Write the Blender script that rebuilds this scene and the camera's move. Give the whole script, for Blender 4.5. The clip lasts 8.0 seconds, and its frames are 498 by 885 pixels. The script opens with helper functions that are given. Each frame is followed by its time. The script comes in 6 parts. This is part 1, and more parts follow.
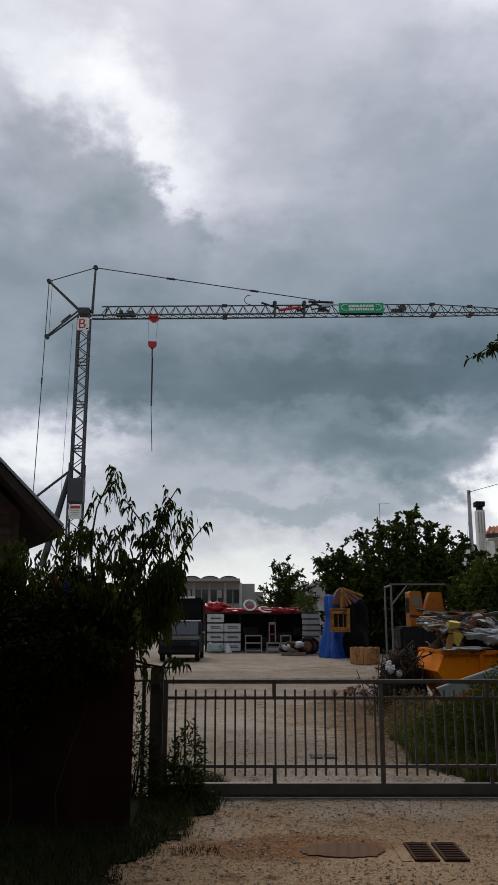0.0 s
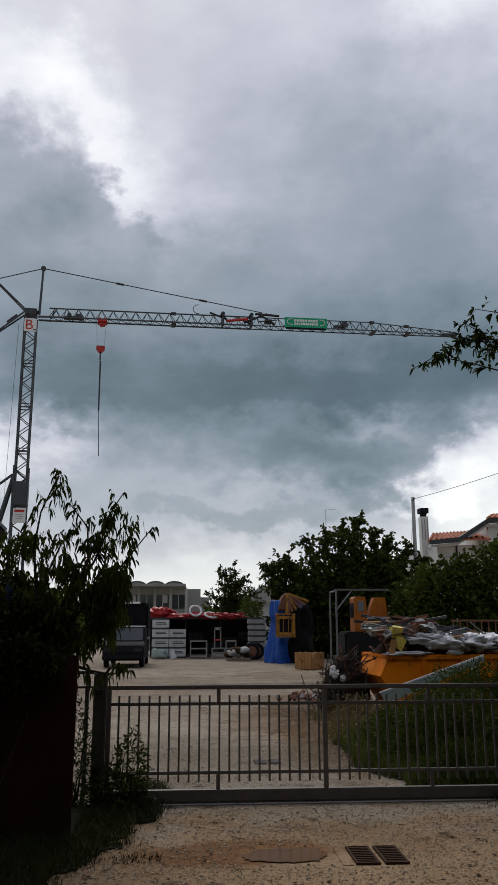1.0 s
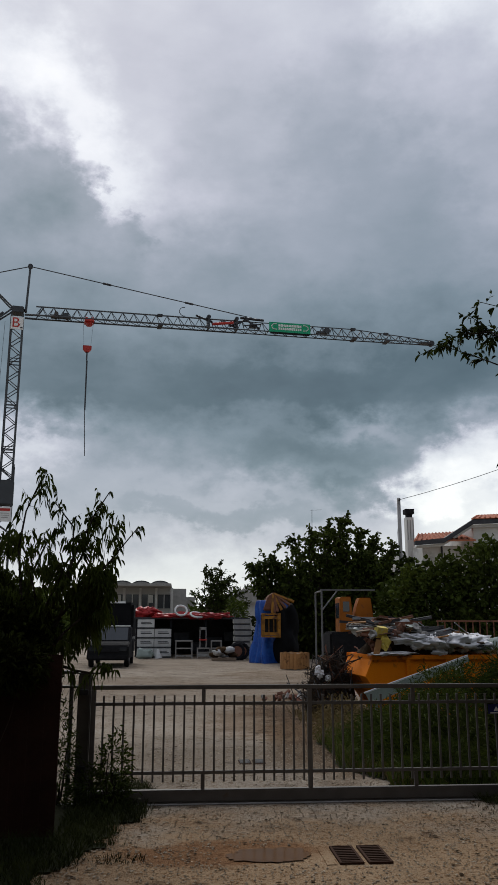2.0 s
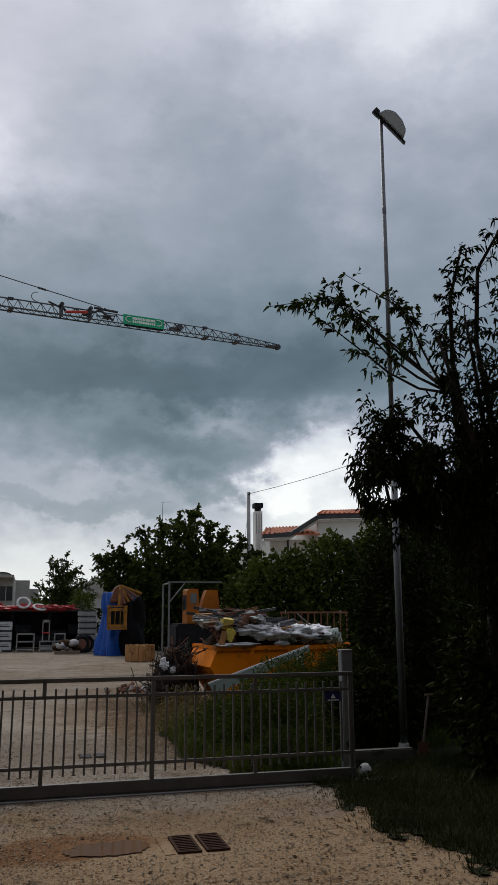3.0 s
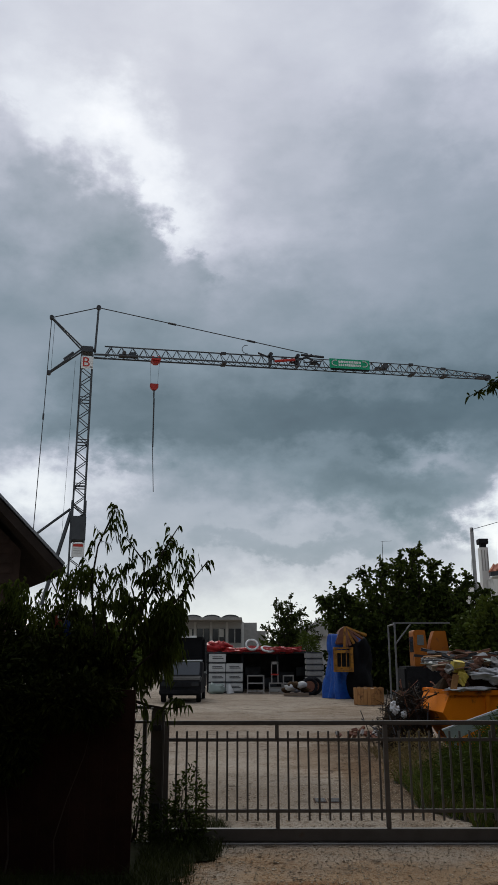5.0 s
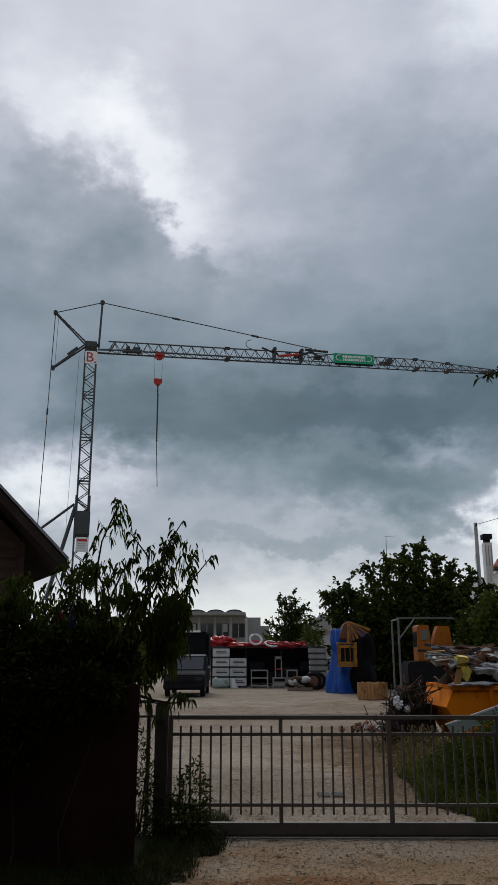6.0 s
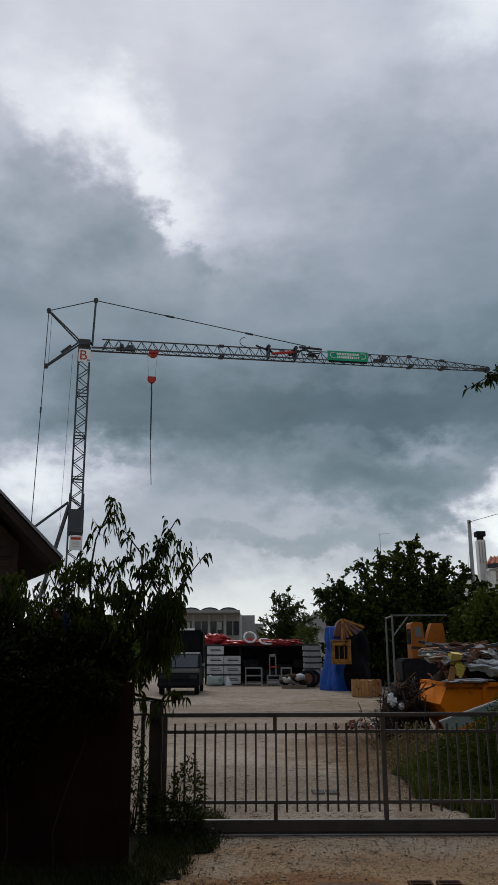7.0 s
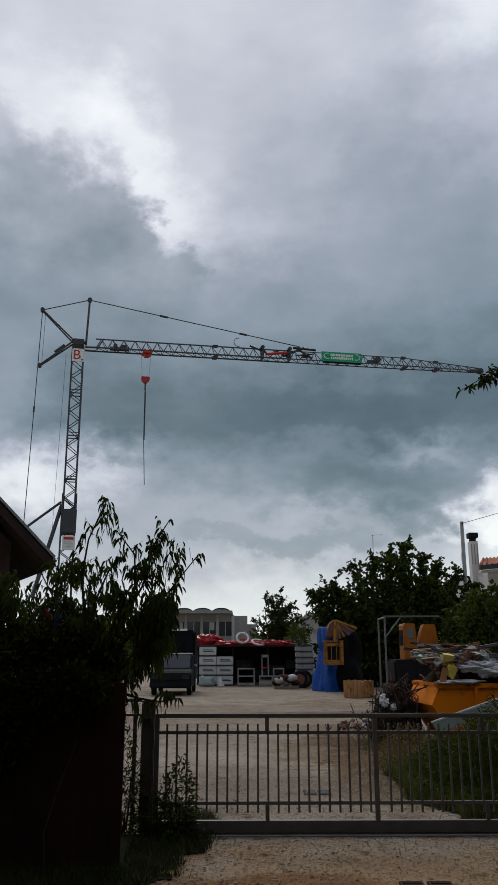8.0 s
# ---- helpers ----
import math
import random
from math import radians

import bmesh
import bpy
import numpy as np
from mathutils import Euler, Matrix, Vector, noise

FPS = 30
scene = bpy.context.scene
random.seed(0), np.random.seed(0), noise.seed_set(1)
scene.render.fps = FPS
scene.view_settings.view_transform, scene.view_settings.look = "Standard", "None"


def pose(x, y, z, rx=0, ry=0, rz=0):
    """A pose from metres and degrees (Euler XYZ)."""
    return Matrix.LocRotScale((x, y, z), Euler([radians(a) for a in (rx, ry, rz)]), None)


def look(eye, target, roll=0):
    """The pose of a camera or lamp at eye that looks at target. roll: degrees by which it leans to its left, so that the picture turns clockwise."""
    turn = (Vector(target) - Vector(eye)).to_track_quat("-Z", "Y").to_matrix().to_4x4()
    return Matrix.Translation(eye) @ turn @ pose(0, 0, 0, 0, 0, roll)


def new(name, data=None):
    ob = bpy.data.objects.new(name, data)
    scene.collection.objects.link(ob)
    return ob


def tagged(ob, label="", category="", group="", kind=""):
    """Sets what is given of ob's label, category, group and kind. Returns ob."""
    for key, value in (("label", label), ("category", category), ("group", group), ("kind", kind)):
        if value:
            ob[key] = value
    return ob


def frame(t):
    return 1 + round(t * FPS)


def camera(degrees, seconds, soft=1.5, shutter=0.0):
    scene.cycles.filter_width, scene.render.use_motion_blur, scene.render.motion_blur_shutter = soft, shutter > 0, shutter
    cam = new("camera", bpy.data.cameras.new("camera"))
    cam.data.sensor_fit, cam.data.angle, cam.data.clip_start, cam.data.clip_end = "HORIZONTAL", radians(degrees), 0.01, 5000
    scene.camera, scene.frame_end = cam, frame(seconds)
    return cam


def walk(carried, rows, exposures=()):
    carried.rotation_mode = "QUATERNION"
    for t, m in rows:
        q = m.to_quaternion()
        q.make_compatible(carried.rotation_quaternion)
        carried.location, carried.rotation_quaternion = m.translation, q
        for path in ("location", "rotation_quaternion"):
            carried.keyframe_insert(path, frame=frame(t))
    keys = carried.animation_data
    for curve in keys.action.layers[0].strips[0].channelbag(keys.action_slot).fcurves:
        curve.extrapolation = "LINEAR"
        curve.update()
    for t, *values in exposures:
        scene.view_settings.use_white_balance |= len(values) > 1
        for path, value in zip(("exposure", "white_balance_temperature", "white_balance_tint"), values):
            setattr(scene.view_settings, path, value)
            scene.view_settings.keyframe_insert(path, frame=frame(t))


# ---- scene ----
EYE = 1.9
cam = camera(34.97, 8.0)
# seconds, yaw, pitch, roll of a camera held in the hand by someone who stands still and pans
LOOKS = [
    (0.0, 0.00, 12.50, 0.00), (0.5, -2.09, 12.37, -0.49), (1.0, -3.87, 12.87, -0.10), (1.2, -4.24, 13.09, -0.06),
    (2.3, -5.22, 12.53, 0.16), (2.5, -5.66, 12.30, 0.20), (2.7, -7.20, 12.35, 0.05), (2.9, -12.45, 12.31, -0.10), (3.0, -15.72, 12.29, -0.22),
    (3.2, -19.90, 12.09, -0.31), (3.5, -21.83, 12.29, -0.36), (4.0, -19.96, 12.75, -0.44), (4.2, -16.52, 13.35, -0.23),
    (4.5, -7.98, 14.67, 0.07), (4.7, -3.33, 15.16, 0.01), (5.0, 0.13, 15.21, -0.08), (5.2, 0.24, 15.12, -0.07),
    (6.3, 0.45, 14.84, 0.02), (6.5, 0.05, 14.95, 0.03), (7.0, -0.04, 14.70, -0.20), (7.5, -0.31, 14.50, -0.32),
    (8.0, -0.53, 14.74, -0.05),
]
walk(cam, [(t, pose(0, 0, EYE, 0, 0, yaw) @ pose(0, 0, 0, 90 + pitch) @ pose(0, 0, 0, 0, 0, roll)) for t, yaw, pitch, roll in LOOKS],
     exposures=[(0.0, 0.05, 6520, 10), (2.5, 0.0, 6440, 9), (3.0, -0.02, 6440, 9), (3.5, 0.14, 6440, 9), (4.0, 0.22, 6430, 9), (4.5, 0.22, 6420, 8), (5.0, 0.02, 6400, 8), (6.5, -0.06, 6380, 8), (8.0, -0.06, 6360, 8)])


# ---- sky and light ----
def link(tree, a, b):
    tree.links.new(a, b)


def node(tree, kind, **values):
    n = tree.nodes.new(kind)
    for key, value in values.items():
        setattr(n, key, value)
    return n


def maths(tree, op, a, b=None, c=None, clamp=False):
    n = node(tree, "ShaderNodeMath", operation=op, use_clamp=clamp)
    for i, v in enumerate((a, b, c)):
        if v is None:
            continue
        if isinstance(v, (int, float)):
            n.inputs[i].default_value = v
        else:
            link(tree, v, n.inputs[i])
    return n.outputs[0]


# brightness of the cloud deck by height over the horizon, in degrees
DECK = [(0, 0.86), (3, 0.78), (5.5, 0.60), (8, 0.52), (10.5, 0.45), (13, 0.32), (15.5, 0.18), (18.5, 0.17), (21.5, 0.28), (26, 0.40), (30, 0.49), (35, 0.55), (40, 0.62), (50, 0.66), (90, 0.58)]
# soft cloud masses: azimuth to the right, height, half width, half height (degrees), brighter or darker, edge (0 soft, 1 crisp)
CLOUDS = [
    (-12.2, 37.0, 3.4, 2.6, 0.34, 0), (-18.5, 37.0, 4.0, 3.0, 0.16, 0), (-8.8, 33.4, 2.6, 2.4, 0.30, 0), (-6.0, 30.6, 2.4, 2.2, 0.24, 0), (-3.0, 32.0, 3.0, 6.0, 0.10, 0), (0.5, 30.0, 4.0, 2.6, 0.07, 0),
    (12.0, 34.0, 4.5, 6.0, -0.05, 1), (7.0, 38.0, 2.6, 5.0, 0.03, 0), (17.0, 30.0, 4.0, 4.0, -0.05, 1), (20.0, 42.5, 3.6, 2.6, 0.24, 0), (10.0, 26.0, 6.0, 3.0, 0.06, 0), (3.0, 25.0, 5.0, 1.6, -0.03, 0),
    (-15.3, 11.6, 3.6, 1.9, 0.48, 0), (-9.6, 12.8, 2.8, 1.2, 0.30, 0), (-18.0, 18.2, 3.4, 3.0, 0.22, 0), (-18.0, 14.0, 3.0, 2.4, 0.16, 0), (-7.0, 16.0, 3.0, 1.0, -0.04, 0), (-4.0, 10.6, 4.0, 1.5, 0.07, 0),
    (5.5, 16.6, 6.5, 1.8, -0.07, 0), (13.0, 17.0, 5.0, 2.0, -0.04, 0), (9.0, 11.6, 6.0, 1.9, -0.17, 0.9), (13.2, 9.4, 2.6, 1.2, -0.16, 1.0), (3.0, 9.2, 3.6, 1.0, 0.04, 0), (-1.0, 8.0, 3.2, 0.8, -0.07, 1), (5.5, 7.6, 4.4, 0.9, -0.10, 1),
    (13.4, 13.6, 2.0, 0.9, 0.20, 0), (20.4, 11.4, 2.6, 2.2, 0.44, 0.8), (17.6, 8.6, 2.6, 1.6, 0.36, 0.9), (24.0, 8.5, 3.0, 2.4, 0.25, 0), (22.5, 14.0, 1.6, 1.4, 0.16, 0), (21.0, 6.5, 6.0, 2.6, 0.30, 0), (2.0, 5.0, 5.0, 1.4, 0.10, 0),
    (31.0, 41.0, 6.0, 4.0, 0.24, 0), (22.0, 36.0, 6.0, 4.0, 0.02, 0), (24.0, 27.0, 2.4, 4.0, 0.06, 0), (30.0, 20.0, 5.0, 3.0, 0.12, 0), (29.0, 14.0, 4.0, 3.0, 0.10, 0),
]
# lobes of the large dark cumulus with the sharp billowing edge
CUMULUS = [(-20.0, 30.6, 4.2, 5.4), (-16.0, 29.8, 3.4, 4.8), (-11.8, 28.8, 3.4, 4.9), (-8.6, 27.2, 2.7, 4.4), (-5.6, 26.0, 3.0, 2.9), (-20.0, 26.6, 8.0, 5.0), (-11.0, 25.6, 6.0, 3.6)]
SUN_AZ, SUN_EL = -9.0, 42.0
world = bpy.data.worlds.new("overcast_sky")
scene.world = world
world.use_nodes = True
wt = world.node_tree
wt.nodes.clear()
coord = node(wt, "ShaderNodeTexCoord")
sep = node(wt, "ShaderNodeSeparateXYZ")
link(wt, coord.outputs["Generated"], sep.inputs[0])
az = maths(wt, "MULTIPLY", maths(wt, "ARCTAN2", sep.outputs[0], sep.outputs[1]), 57.2958)
el = maths(wt, "MULTIPLY", maths(wt, "ARCSINE", sep.outputs[2]), 57.2958)
angles = node(wt, "ShaderNodeCombineXYZ")
link(wt, az, angles.inputs[0])
link(wt, el, angles.inputs[1])


def sky_noise(scale, detail, rough, stretch):
    m = node(wt, "ShaderNodeMapping")
    m.inputs["Scale"].default_value = stretch
    link(wt, coord.outputs["Generated"], m.inputs[0])
    n = node(wt, "ShaderNodeTexNoise")
    n.inputs["Scale"].default_value, n.inputs["Detail"].default_value, n.inputs["Roughness"].default_value = scale, detail, rough
    link(wt, m.outputs[0], n.inputs["Vector"])
    return n


warp = sky_noise(13.0, 8.0, 0.60, (1, 1, 1.5))
wc = node(wt, "ShaderNodeVectorMath", operation="SUBTRACT")
link(wt, warp.outputs["Color"], wc.inputs[0])
wc.inputs[1].default_value = (0.5, 0.5, 0.5)
wm = node(wt, "ShaderNodeVectorMath", operation="MULTIPLY")
link(wt, wc.outputs[0], wm.inputs[0])
wm.inputs[1].default_value = (9.0, 7.0, 0.0)
wa = node(wt, "ShaderNodeVectorMath", operation="ADD")
link(wt, angles.outputs[0], wa.inputs[0])
link(wt, wm.outputs[0], wa.inputs[1])
wsep = node(wt, "ShaderNodeSeparateXYZ")
link(wt, wa.outputs[0], wsep.inputs[0])
deck = node(wt, "ShaderNodeValToRGB")
link(wt, maths(wt, "DIVIDE", wsep.outputs[1], 90.0, clamp=True), deck.inputs[0])
dr = deck.color_ramp
dr.elements[0].position, dr.elements[0].color = 0.0, (DECK[0][1],) * 3 + (1,)
dr.elements[1].position, dr.elements[1].color = 1.0, (DECK[-1][1],) * 3 + (1,)
for p_, c_ in DECK[1:-1]:
    dr.elements.new(p_ / 90.0).color = (c_, c_, c_, 1)
total = maths(wt, "MULTIPLY_ADD", sky_noise(5.0, 7.0, 0.54, (1, 1, 2.4)).outputs["Fac"], 0.24, -0.12)
fine = maths(wt, "MULTIPLY_ADD", sky_noise(20.0, 7.0, 0.52, (1, 1, 1.8)).outputs["Fac"], 0.07, -0.035)
total = maths(wt, "ADD", maths(wt, "ADD", total, fine), deck.outputs[0])
for ca, ce, wa_, we_, amp, crisp in CLOUDS:
    s = node(wt, "ShaderNodeVectorMath", operation="SUBTRACT")
    link(wt, wa.outputs[0], s.inputs[0])
    s.inputs[1].default_value = (ca, ce, 0)
    k = node(wt, "ShaderNodeVectorMath", operation="MULTIPLY")
    link(wt, s.outputs[0], k.inputs[0])
    k.inputs[1].default_value = (1 / wa_, 1 / we_, 0)
    d = node(wt, "ShaderNodeVectorMath", operation="DOT_PRODUCT")
    link(wt, k.outputs[0], d.inputs[0])
    link(wt, k.outputs[0], d.inputs[1])
    if crisp:
        g = maths(wt, "DIVIDE", 1.0, maths(wt, "ADD", 1.0, maths(wt, "EXPONENT", maths(wt, "MULTIPLY_ADD", d.outputs["Value"], 3.4 * crisp, -3.4 * crisp))))
    else:
        g = maths(wt, "EXPONENT", maths(wt, "MULTIPLY", d.outputs["Value"], -0.8))
    total = maths(wt, "MULTIPLY_ADD", g, amp, total)
# the cumulus: the union of its lobes, lighter at the crown, thinning out at its foot
heap = None
for ca, ce, wa_, we_ in CUMULUS:
    k = node(wt, "ShaderNodeVectorMath", operation="SUBTRACT")
    link(wt, wa.outputs[0], k.inputs[0])
    k.inputs[1].default_value = (ca, ce, 0)
    q = node(wt, "ShaderNodeVectorMath", operation="DIVIDE")
    link(wt, k.outputs[0], q.inputs[0])
    q.inputs[1].default_value = (wa_, we_, 1)
    ln = node(wt, "ShaderNodeVectorMath", operation="LENGTH")
    link(wt, q.outputs[0], ln.inputs[0])
    lobe = maths(wt, "MULTIPLY_ADD", ln.outputs["Value"], -2.6, 3.05, clamp=True)
    heap = lobe if heap is None else maths(wt, "MAXIMUM", heap, lobe)
heap = maths(wt, "MULTIPLY", heap, maths(wt, "MULTIPLY_ADD", el, 0.22, -4.9, clamp=True))
body = maths(wt, "ADD", maths(wt, "MULTIPLY_ADD", wsep.outputs[1], 0.020, -0.155), maths(wt, "MULTIPLY_ADD", sky_noise(9.0, 6.0, 0.55, (1, 1, 1.4)).outputs["Fac"], 0.62, -0.31))
keep = maths(wt, "SUBTRACT", 1.0, heap)
total = maths(wt, "MULTIPLY_ADD", body, heap, maths(wt, "MULTIPLY", total, keep))
ramp = node(wt, "ShaderNodeValToRGB")
link(wt, total, ramp.inputs[0])
lin = lambda c: tuple((q / 255 / 12.92 if q < 10 else ((q / 255 + 0.055) / 1.055) ** 2.4) for q in c) + (1,)
stops = [(0.05, lin((63, 80, 89))), (0.15, lin((82, 100, 109))), (0.30, lin((117, 132, 143))), (0.48, lin((151, 159, 172))), (0.62, lin((186, 189, 202))), (0.80, lin((220, 223, 231))), (1.0, lin((248, 249, 252)))]
cr = ramp.color_ramp
cr.elements[0].position, cr.elements[0].color = stops[0]
cr.elements[1].position, cr.elements[1].color = stops[-1]
for p_, c_ in stops[1:-1]:
    cr.elements.new(p_).color = c_
nishita = node(wt, "ShaderNodeTexSky", sky_type="NISHITA", sun_disc=False)
nishita.sun_elevation, nishita.sun_rotation = radians(SUN_EL), radians(SUN_AZ)
thin = node(wt, "ShaderNodeVectorMath", operation="SCALE")
link(wt, nishita.outputs[0], thin.inputs[0])
thin.inputs["Scale"].default_value = 0.006
both = node(wt, "ShaderNodeVectorMath", operation="ADD")
glow = node(wt, "ShaderNodeMixRGB")
glow.blend_type = "MULTIPLY"
link(wt, maths(wt, "MULTIPLY_ADD", el, -0.06, 1.0, clamp=True), glow.inputs[0])
link(wt, ramp.outputs[0], glow.inputs[1])
glow.inputs[2].default_value = (1.02, 1.03, 0.94, 1)
link(wt, glow.outputs[0], both.inputs[0])
link(wt, thin.outputs[0], both.inputs[1])
bg = node(wt, "ShaderNodeBackground")
bg.inputs["Strength"].default_value = 1.0
link(wt, both.outputs[0], bg.inputs[0])
link(wt, bg.outputs[0], node(wt, "ShaderNodeOutputWorld").inputs[0])

sun_data = bpy.data.lights.new("sun", "SUN")
sun_data.energy, sun_data.angle, sun_data.color = 1.5, radians(25), (1.0, 0.96, 0.9)
sun = new("sun", sun_data)
sa, se = radians(SUN_AZ), radians(SUN_EL)
sun.matrix_world = look((60 * math.sin(sa) * math.cos(se), 60 * math.cos(sa) * math.cos(se), 60 * math.sin(se)), (0, 0, 0))


# ---- materials ----
def mat(name, a, b, rough=0.8, scale=6.0, metal=0.0, bump=0.3, fine=60.0, spots=None, spot_scale=3.0, spot_size=0.55, vary=0.12, transmit=0.0, spec=0.3):
    """A surface of two colours at two scales of grain, with stains of a third colour and relief."""
    m = bpy.data.materials.new(name)
    m.use_nodes = True
    t = m.node_tree
    bs = t.nodes["Principled BSDF"]
    co = node(t, "ShaderNodeTexCoord")
    n1 = node(t, "ShaderNodeTexNoise")
    n1.inputs["Scale"].default_value, n1.inputs["Detail"].default_value = scale, 6.0
    n2 = node(t, "ShaderNodeTexNoise")
    n2.inputs["Scale"].default_value, n2.inputs["Detail"].default_value = fine, 4.0
    for n in (n1, n2):
        link(t, co.outputs["Object"], n.inputs["Vector"])
    info = node(t, "ShaderNodeObjectInfo")
    geo = node(t, "ShaderNodeNewGeometry")
    f = maths(t, "ADD", maths(t, "MULTIPLY_ADD", n1.outputs["Fac"], 1.6, -0.3), maths(t, "MULTIPLY_ADD", n2.outputs["Fac"], 0.8, -0.4), clamp=True)
    mix = node(t, "ShaderNodeMixRGB")
    link(t, f, mix.inputs[0])
    mix.inputs[1].default_value, mix.inputs[2].default_value = (*a, 1), (*b, 1)
    col = mix.outputs[0]
    if spots:
        n3 = node(t, "ShaderNodeTexNoise")
        n3.inputs["Scale"].default_value, n3.inputs["Detail"].default_value, n3.inputs["Roughness"].default_value = spot_scale, 7.0, 0.65
        link(t, co.outputs["Object"], n3.inputs["Vector"])
        sm = node(t, "ShaderNodeMixRGB")
        link(t, maths(t, "MULTIPLY", maths(t, "SUBTRACT", n3.outputs["Fac"], spot_size), 9.0, clamp=True), sm.inputs[0])
        link(t, col, sm.inputs[1])
        sm.inputs[2].default_value = (*spots, 1)
        col = sm.outputs[0]
    hsv = node(t, "ShaderNodeHueSaturation")
    r = maths(t, "ADD", info.outputs["Random"], geo.outputs["Random Per Island"])
    link(t, maths(t, "MULTIPLY_ADD", r, vary * 2, 1.0 - vary * 2), hsv.inputs["Value"])
    link(t, col, hsv.inputs["Color"])
    link(t, hsv.outputs[0], bs.inputs["Base Color"])
    bs.inputs["Metallic"].default_value = metal
    bs.inputs["Specular IOR Level"].default_value = spec
    link(t, maths(t, "MULTIPLY_ADD", n2.outputs["Fac"], 0.25, rough - 0.125, clamp=True), bs.inputs["Roughness"])
    if transmit:
        tr = node(t, "ShaderNodeBsdfTranslucent")
        link(t, hsv.outputs[0], tr.inputs["Color"])
        ms = node(t, "ShaderNodeMixShader")
        ms.inputs[0].default_value = transmit
        link(t, bs.outputs[0], ms.inputs[1])
        link(t, tr.outputs[0], ms.inputs[2])
        link(t, ms.outputs[0], t.nodes["Material Output"].inputs[0])
    if bump:
        bp = node(t, "ShaderNodeBump")
        bp.inputs["Strength"].default_value, bp.inputs["Distance"].default_value = bump, 0.02
        link(t, maths(t, "ADD", n1.outputs["Fac"], n2.outputs["Fac"]), bp.inputs["Height"])
        link(t, bp.outputs[0], bs.inputs["Normal"])
    return m


GRAVEL = mat("gravel", (0.270, 0.224, 0.172), (0.42, 0.368, 0.302), 0.95, 0.8, bump=1.0, fine=75, spots=(0.12, 0.092, 0.068), spot_scale=2.4, spot_size=0.57, vary=0, spec=0.12)
STONE = mat("loose_stone", (0.20, 0.150, 0.095), (0.52, 0.44, 0.33), 0.95, 4, fine=30, vary=0.3, spec=0.12)
DAMP = mat("damp_brown_gravel", (0.11, 0.066, 0.036), (0.21, 0.14, 0.085), 0.6, 3, bump=0.8, fine=75, vary=0, spec=0.25)
DRYWEED = mat("dry_weeds", (0.10, 0.075, 0.03), (0.20, 0.15, 0.07), 0.85, 1.2, bump=0, vary=0.3, transmit=0.2, spec=0.1)
DIRT = mat("dark_litter", (0.034, 0.020, 0.010), (0.085, 0.052, 0.026), 0.95, 5, vary=0.3, spec=0.12)
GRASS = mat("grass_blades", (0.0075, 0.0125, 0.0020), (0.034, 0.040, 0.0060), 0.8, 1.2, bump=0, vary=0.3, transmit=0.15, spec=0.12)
WEED = mat("tall_weeds", (0.027, 0.048, 0.006), (0.092, 0.115, 0.018), 0.75, 1.2, bump=0, vary=0.35, transmit=0.2, spec=0.12)
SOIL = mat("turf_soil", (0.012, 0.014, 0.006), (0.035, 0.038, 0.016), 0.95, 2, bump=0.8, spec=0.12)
LEAF = mat("peach_leaf", (0.0190, 0.0340, 0.0052), (0.0700, 0.0880, 0.0138), 0.6, 1.5, bump=0, vary=0.35, transmit=0.28, spec=0.12)
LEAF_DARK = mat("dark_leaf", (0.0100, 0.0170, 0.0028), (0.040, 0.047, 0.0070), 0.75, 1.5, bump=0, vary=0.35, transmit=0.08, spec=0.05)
LEAF_FAR = mat("broad_leaf", (0.021, 0.035, 0.006), (0.082, 0.105, 0.017), 0.65, 0.8, bump=0, vary=0.45, transmit=0.2, spec=0.12)
LEAF_HEDGE = mat("hedge_leaf", (0.015, 0.026, 0.0045), (0.060, 0.076, 0.012), 0.7, 0.5, bump=0, vary=0.45, transmit=0.15, spec=0.08)
DRAINIRON = mat("rusted_drain_iron", (0.034, 0.018, 0.012), (0.062, 0.033, 0.022), 0.9, 8, bump=0.3, spec=0.08)
BARK = mat("bark", (0.025, 0.019, 0.014), (0.06, 0.046, 0.034), 0.95, 8, bump=0.9)
GALV = mat("galvanised_steel", (0.20, 0.205, 0.21), (0.30, 0.305, 0.31), 0.5, 5, metal=0.5, bump=0.1, spots=(0.15, 0.11, 0.08), spot_size=0.66)
GATE = mat("grey_gate_paint", (0.090, 0.084, 0.076), (0.14, 0.132, 0.120), 0.55, 6, metal=0.2, bump=0.15, spots=(0.10, 0.065, 0.04), spot_size=0.66)
CRANE = mat("crane_grey_steel", (0.042, 0.046, 0.050), (0.082, 0.088, 0.095), 0.6, 1.0, metal=0.2, bump=0.1, spots=(0.09, 0.065, 0.05), spot_scale=0.8, spot_size=0.62)
CABLE = mat("steel_cable", (0.03, 0.03, 0.032), (0.06, 0.06, 0.063), 0.6, 3, bump=0)
RED = mat("red_paint", (0.36, 0.022, 0.018), (0.50, 0.05, 0.035), 0.55, 3, bump=0.1, spots=(0.16, 0.02, 0.02), spot_size=0.62)
REDSHEET = mat("red_plastic_sheet", (0.26, 0.012, 0.014), (0.46, 0.03, 0.03), 0.45, 2.5, bump=0.3, spots=(0.10, 0.01, 0.012), spot_size=0.58)
NAVY = mat("dull_blue_cloth", (0.006, 0.016, 0.07), (0.010, 0.03, 0.12), 0.9, 8, bump=0.4)
FADED = mat("faded_red_cloth", (0.09, 0.018, 0.008), (0.15, 0.03, 0.012), 0.9, 8, bump=0.4)
WHITE = mat("white_paint", (0.62, 0.62, 0.60), (0.78, 0.78, 0.76), 0.6, 4, bump=0.1, spots=(0.45, 0.43, 0.40), spot_size=0.64)
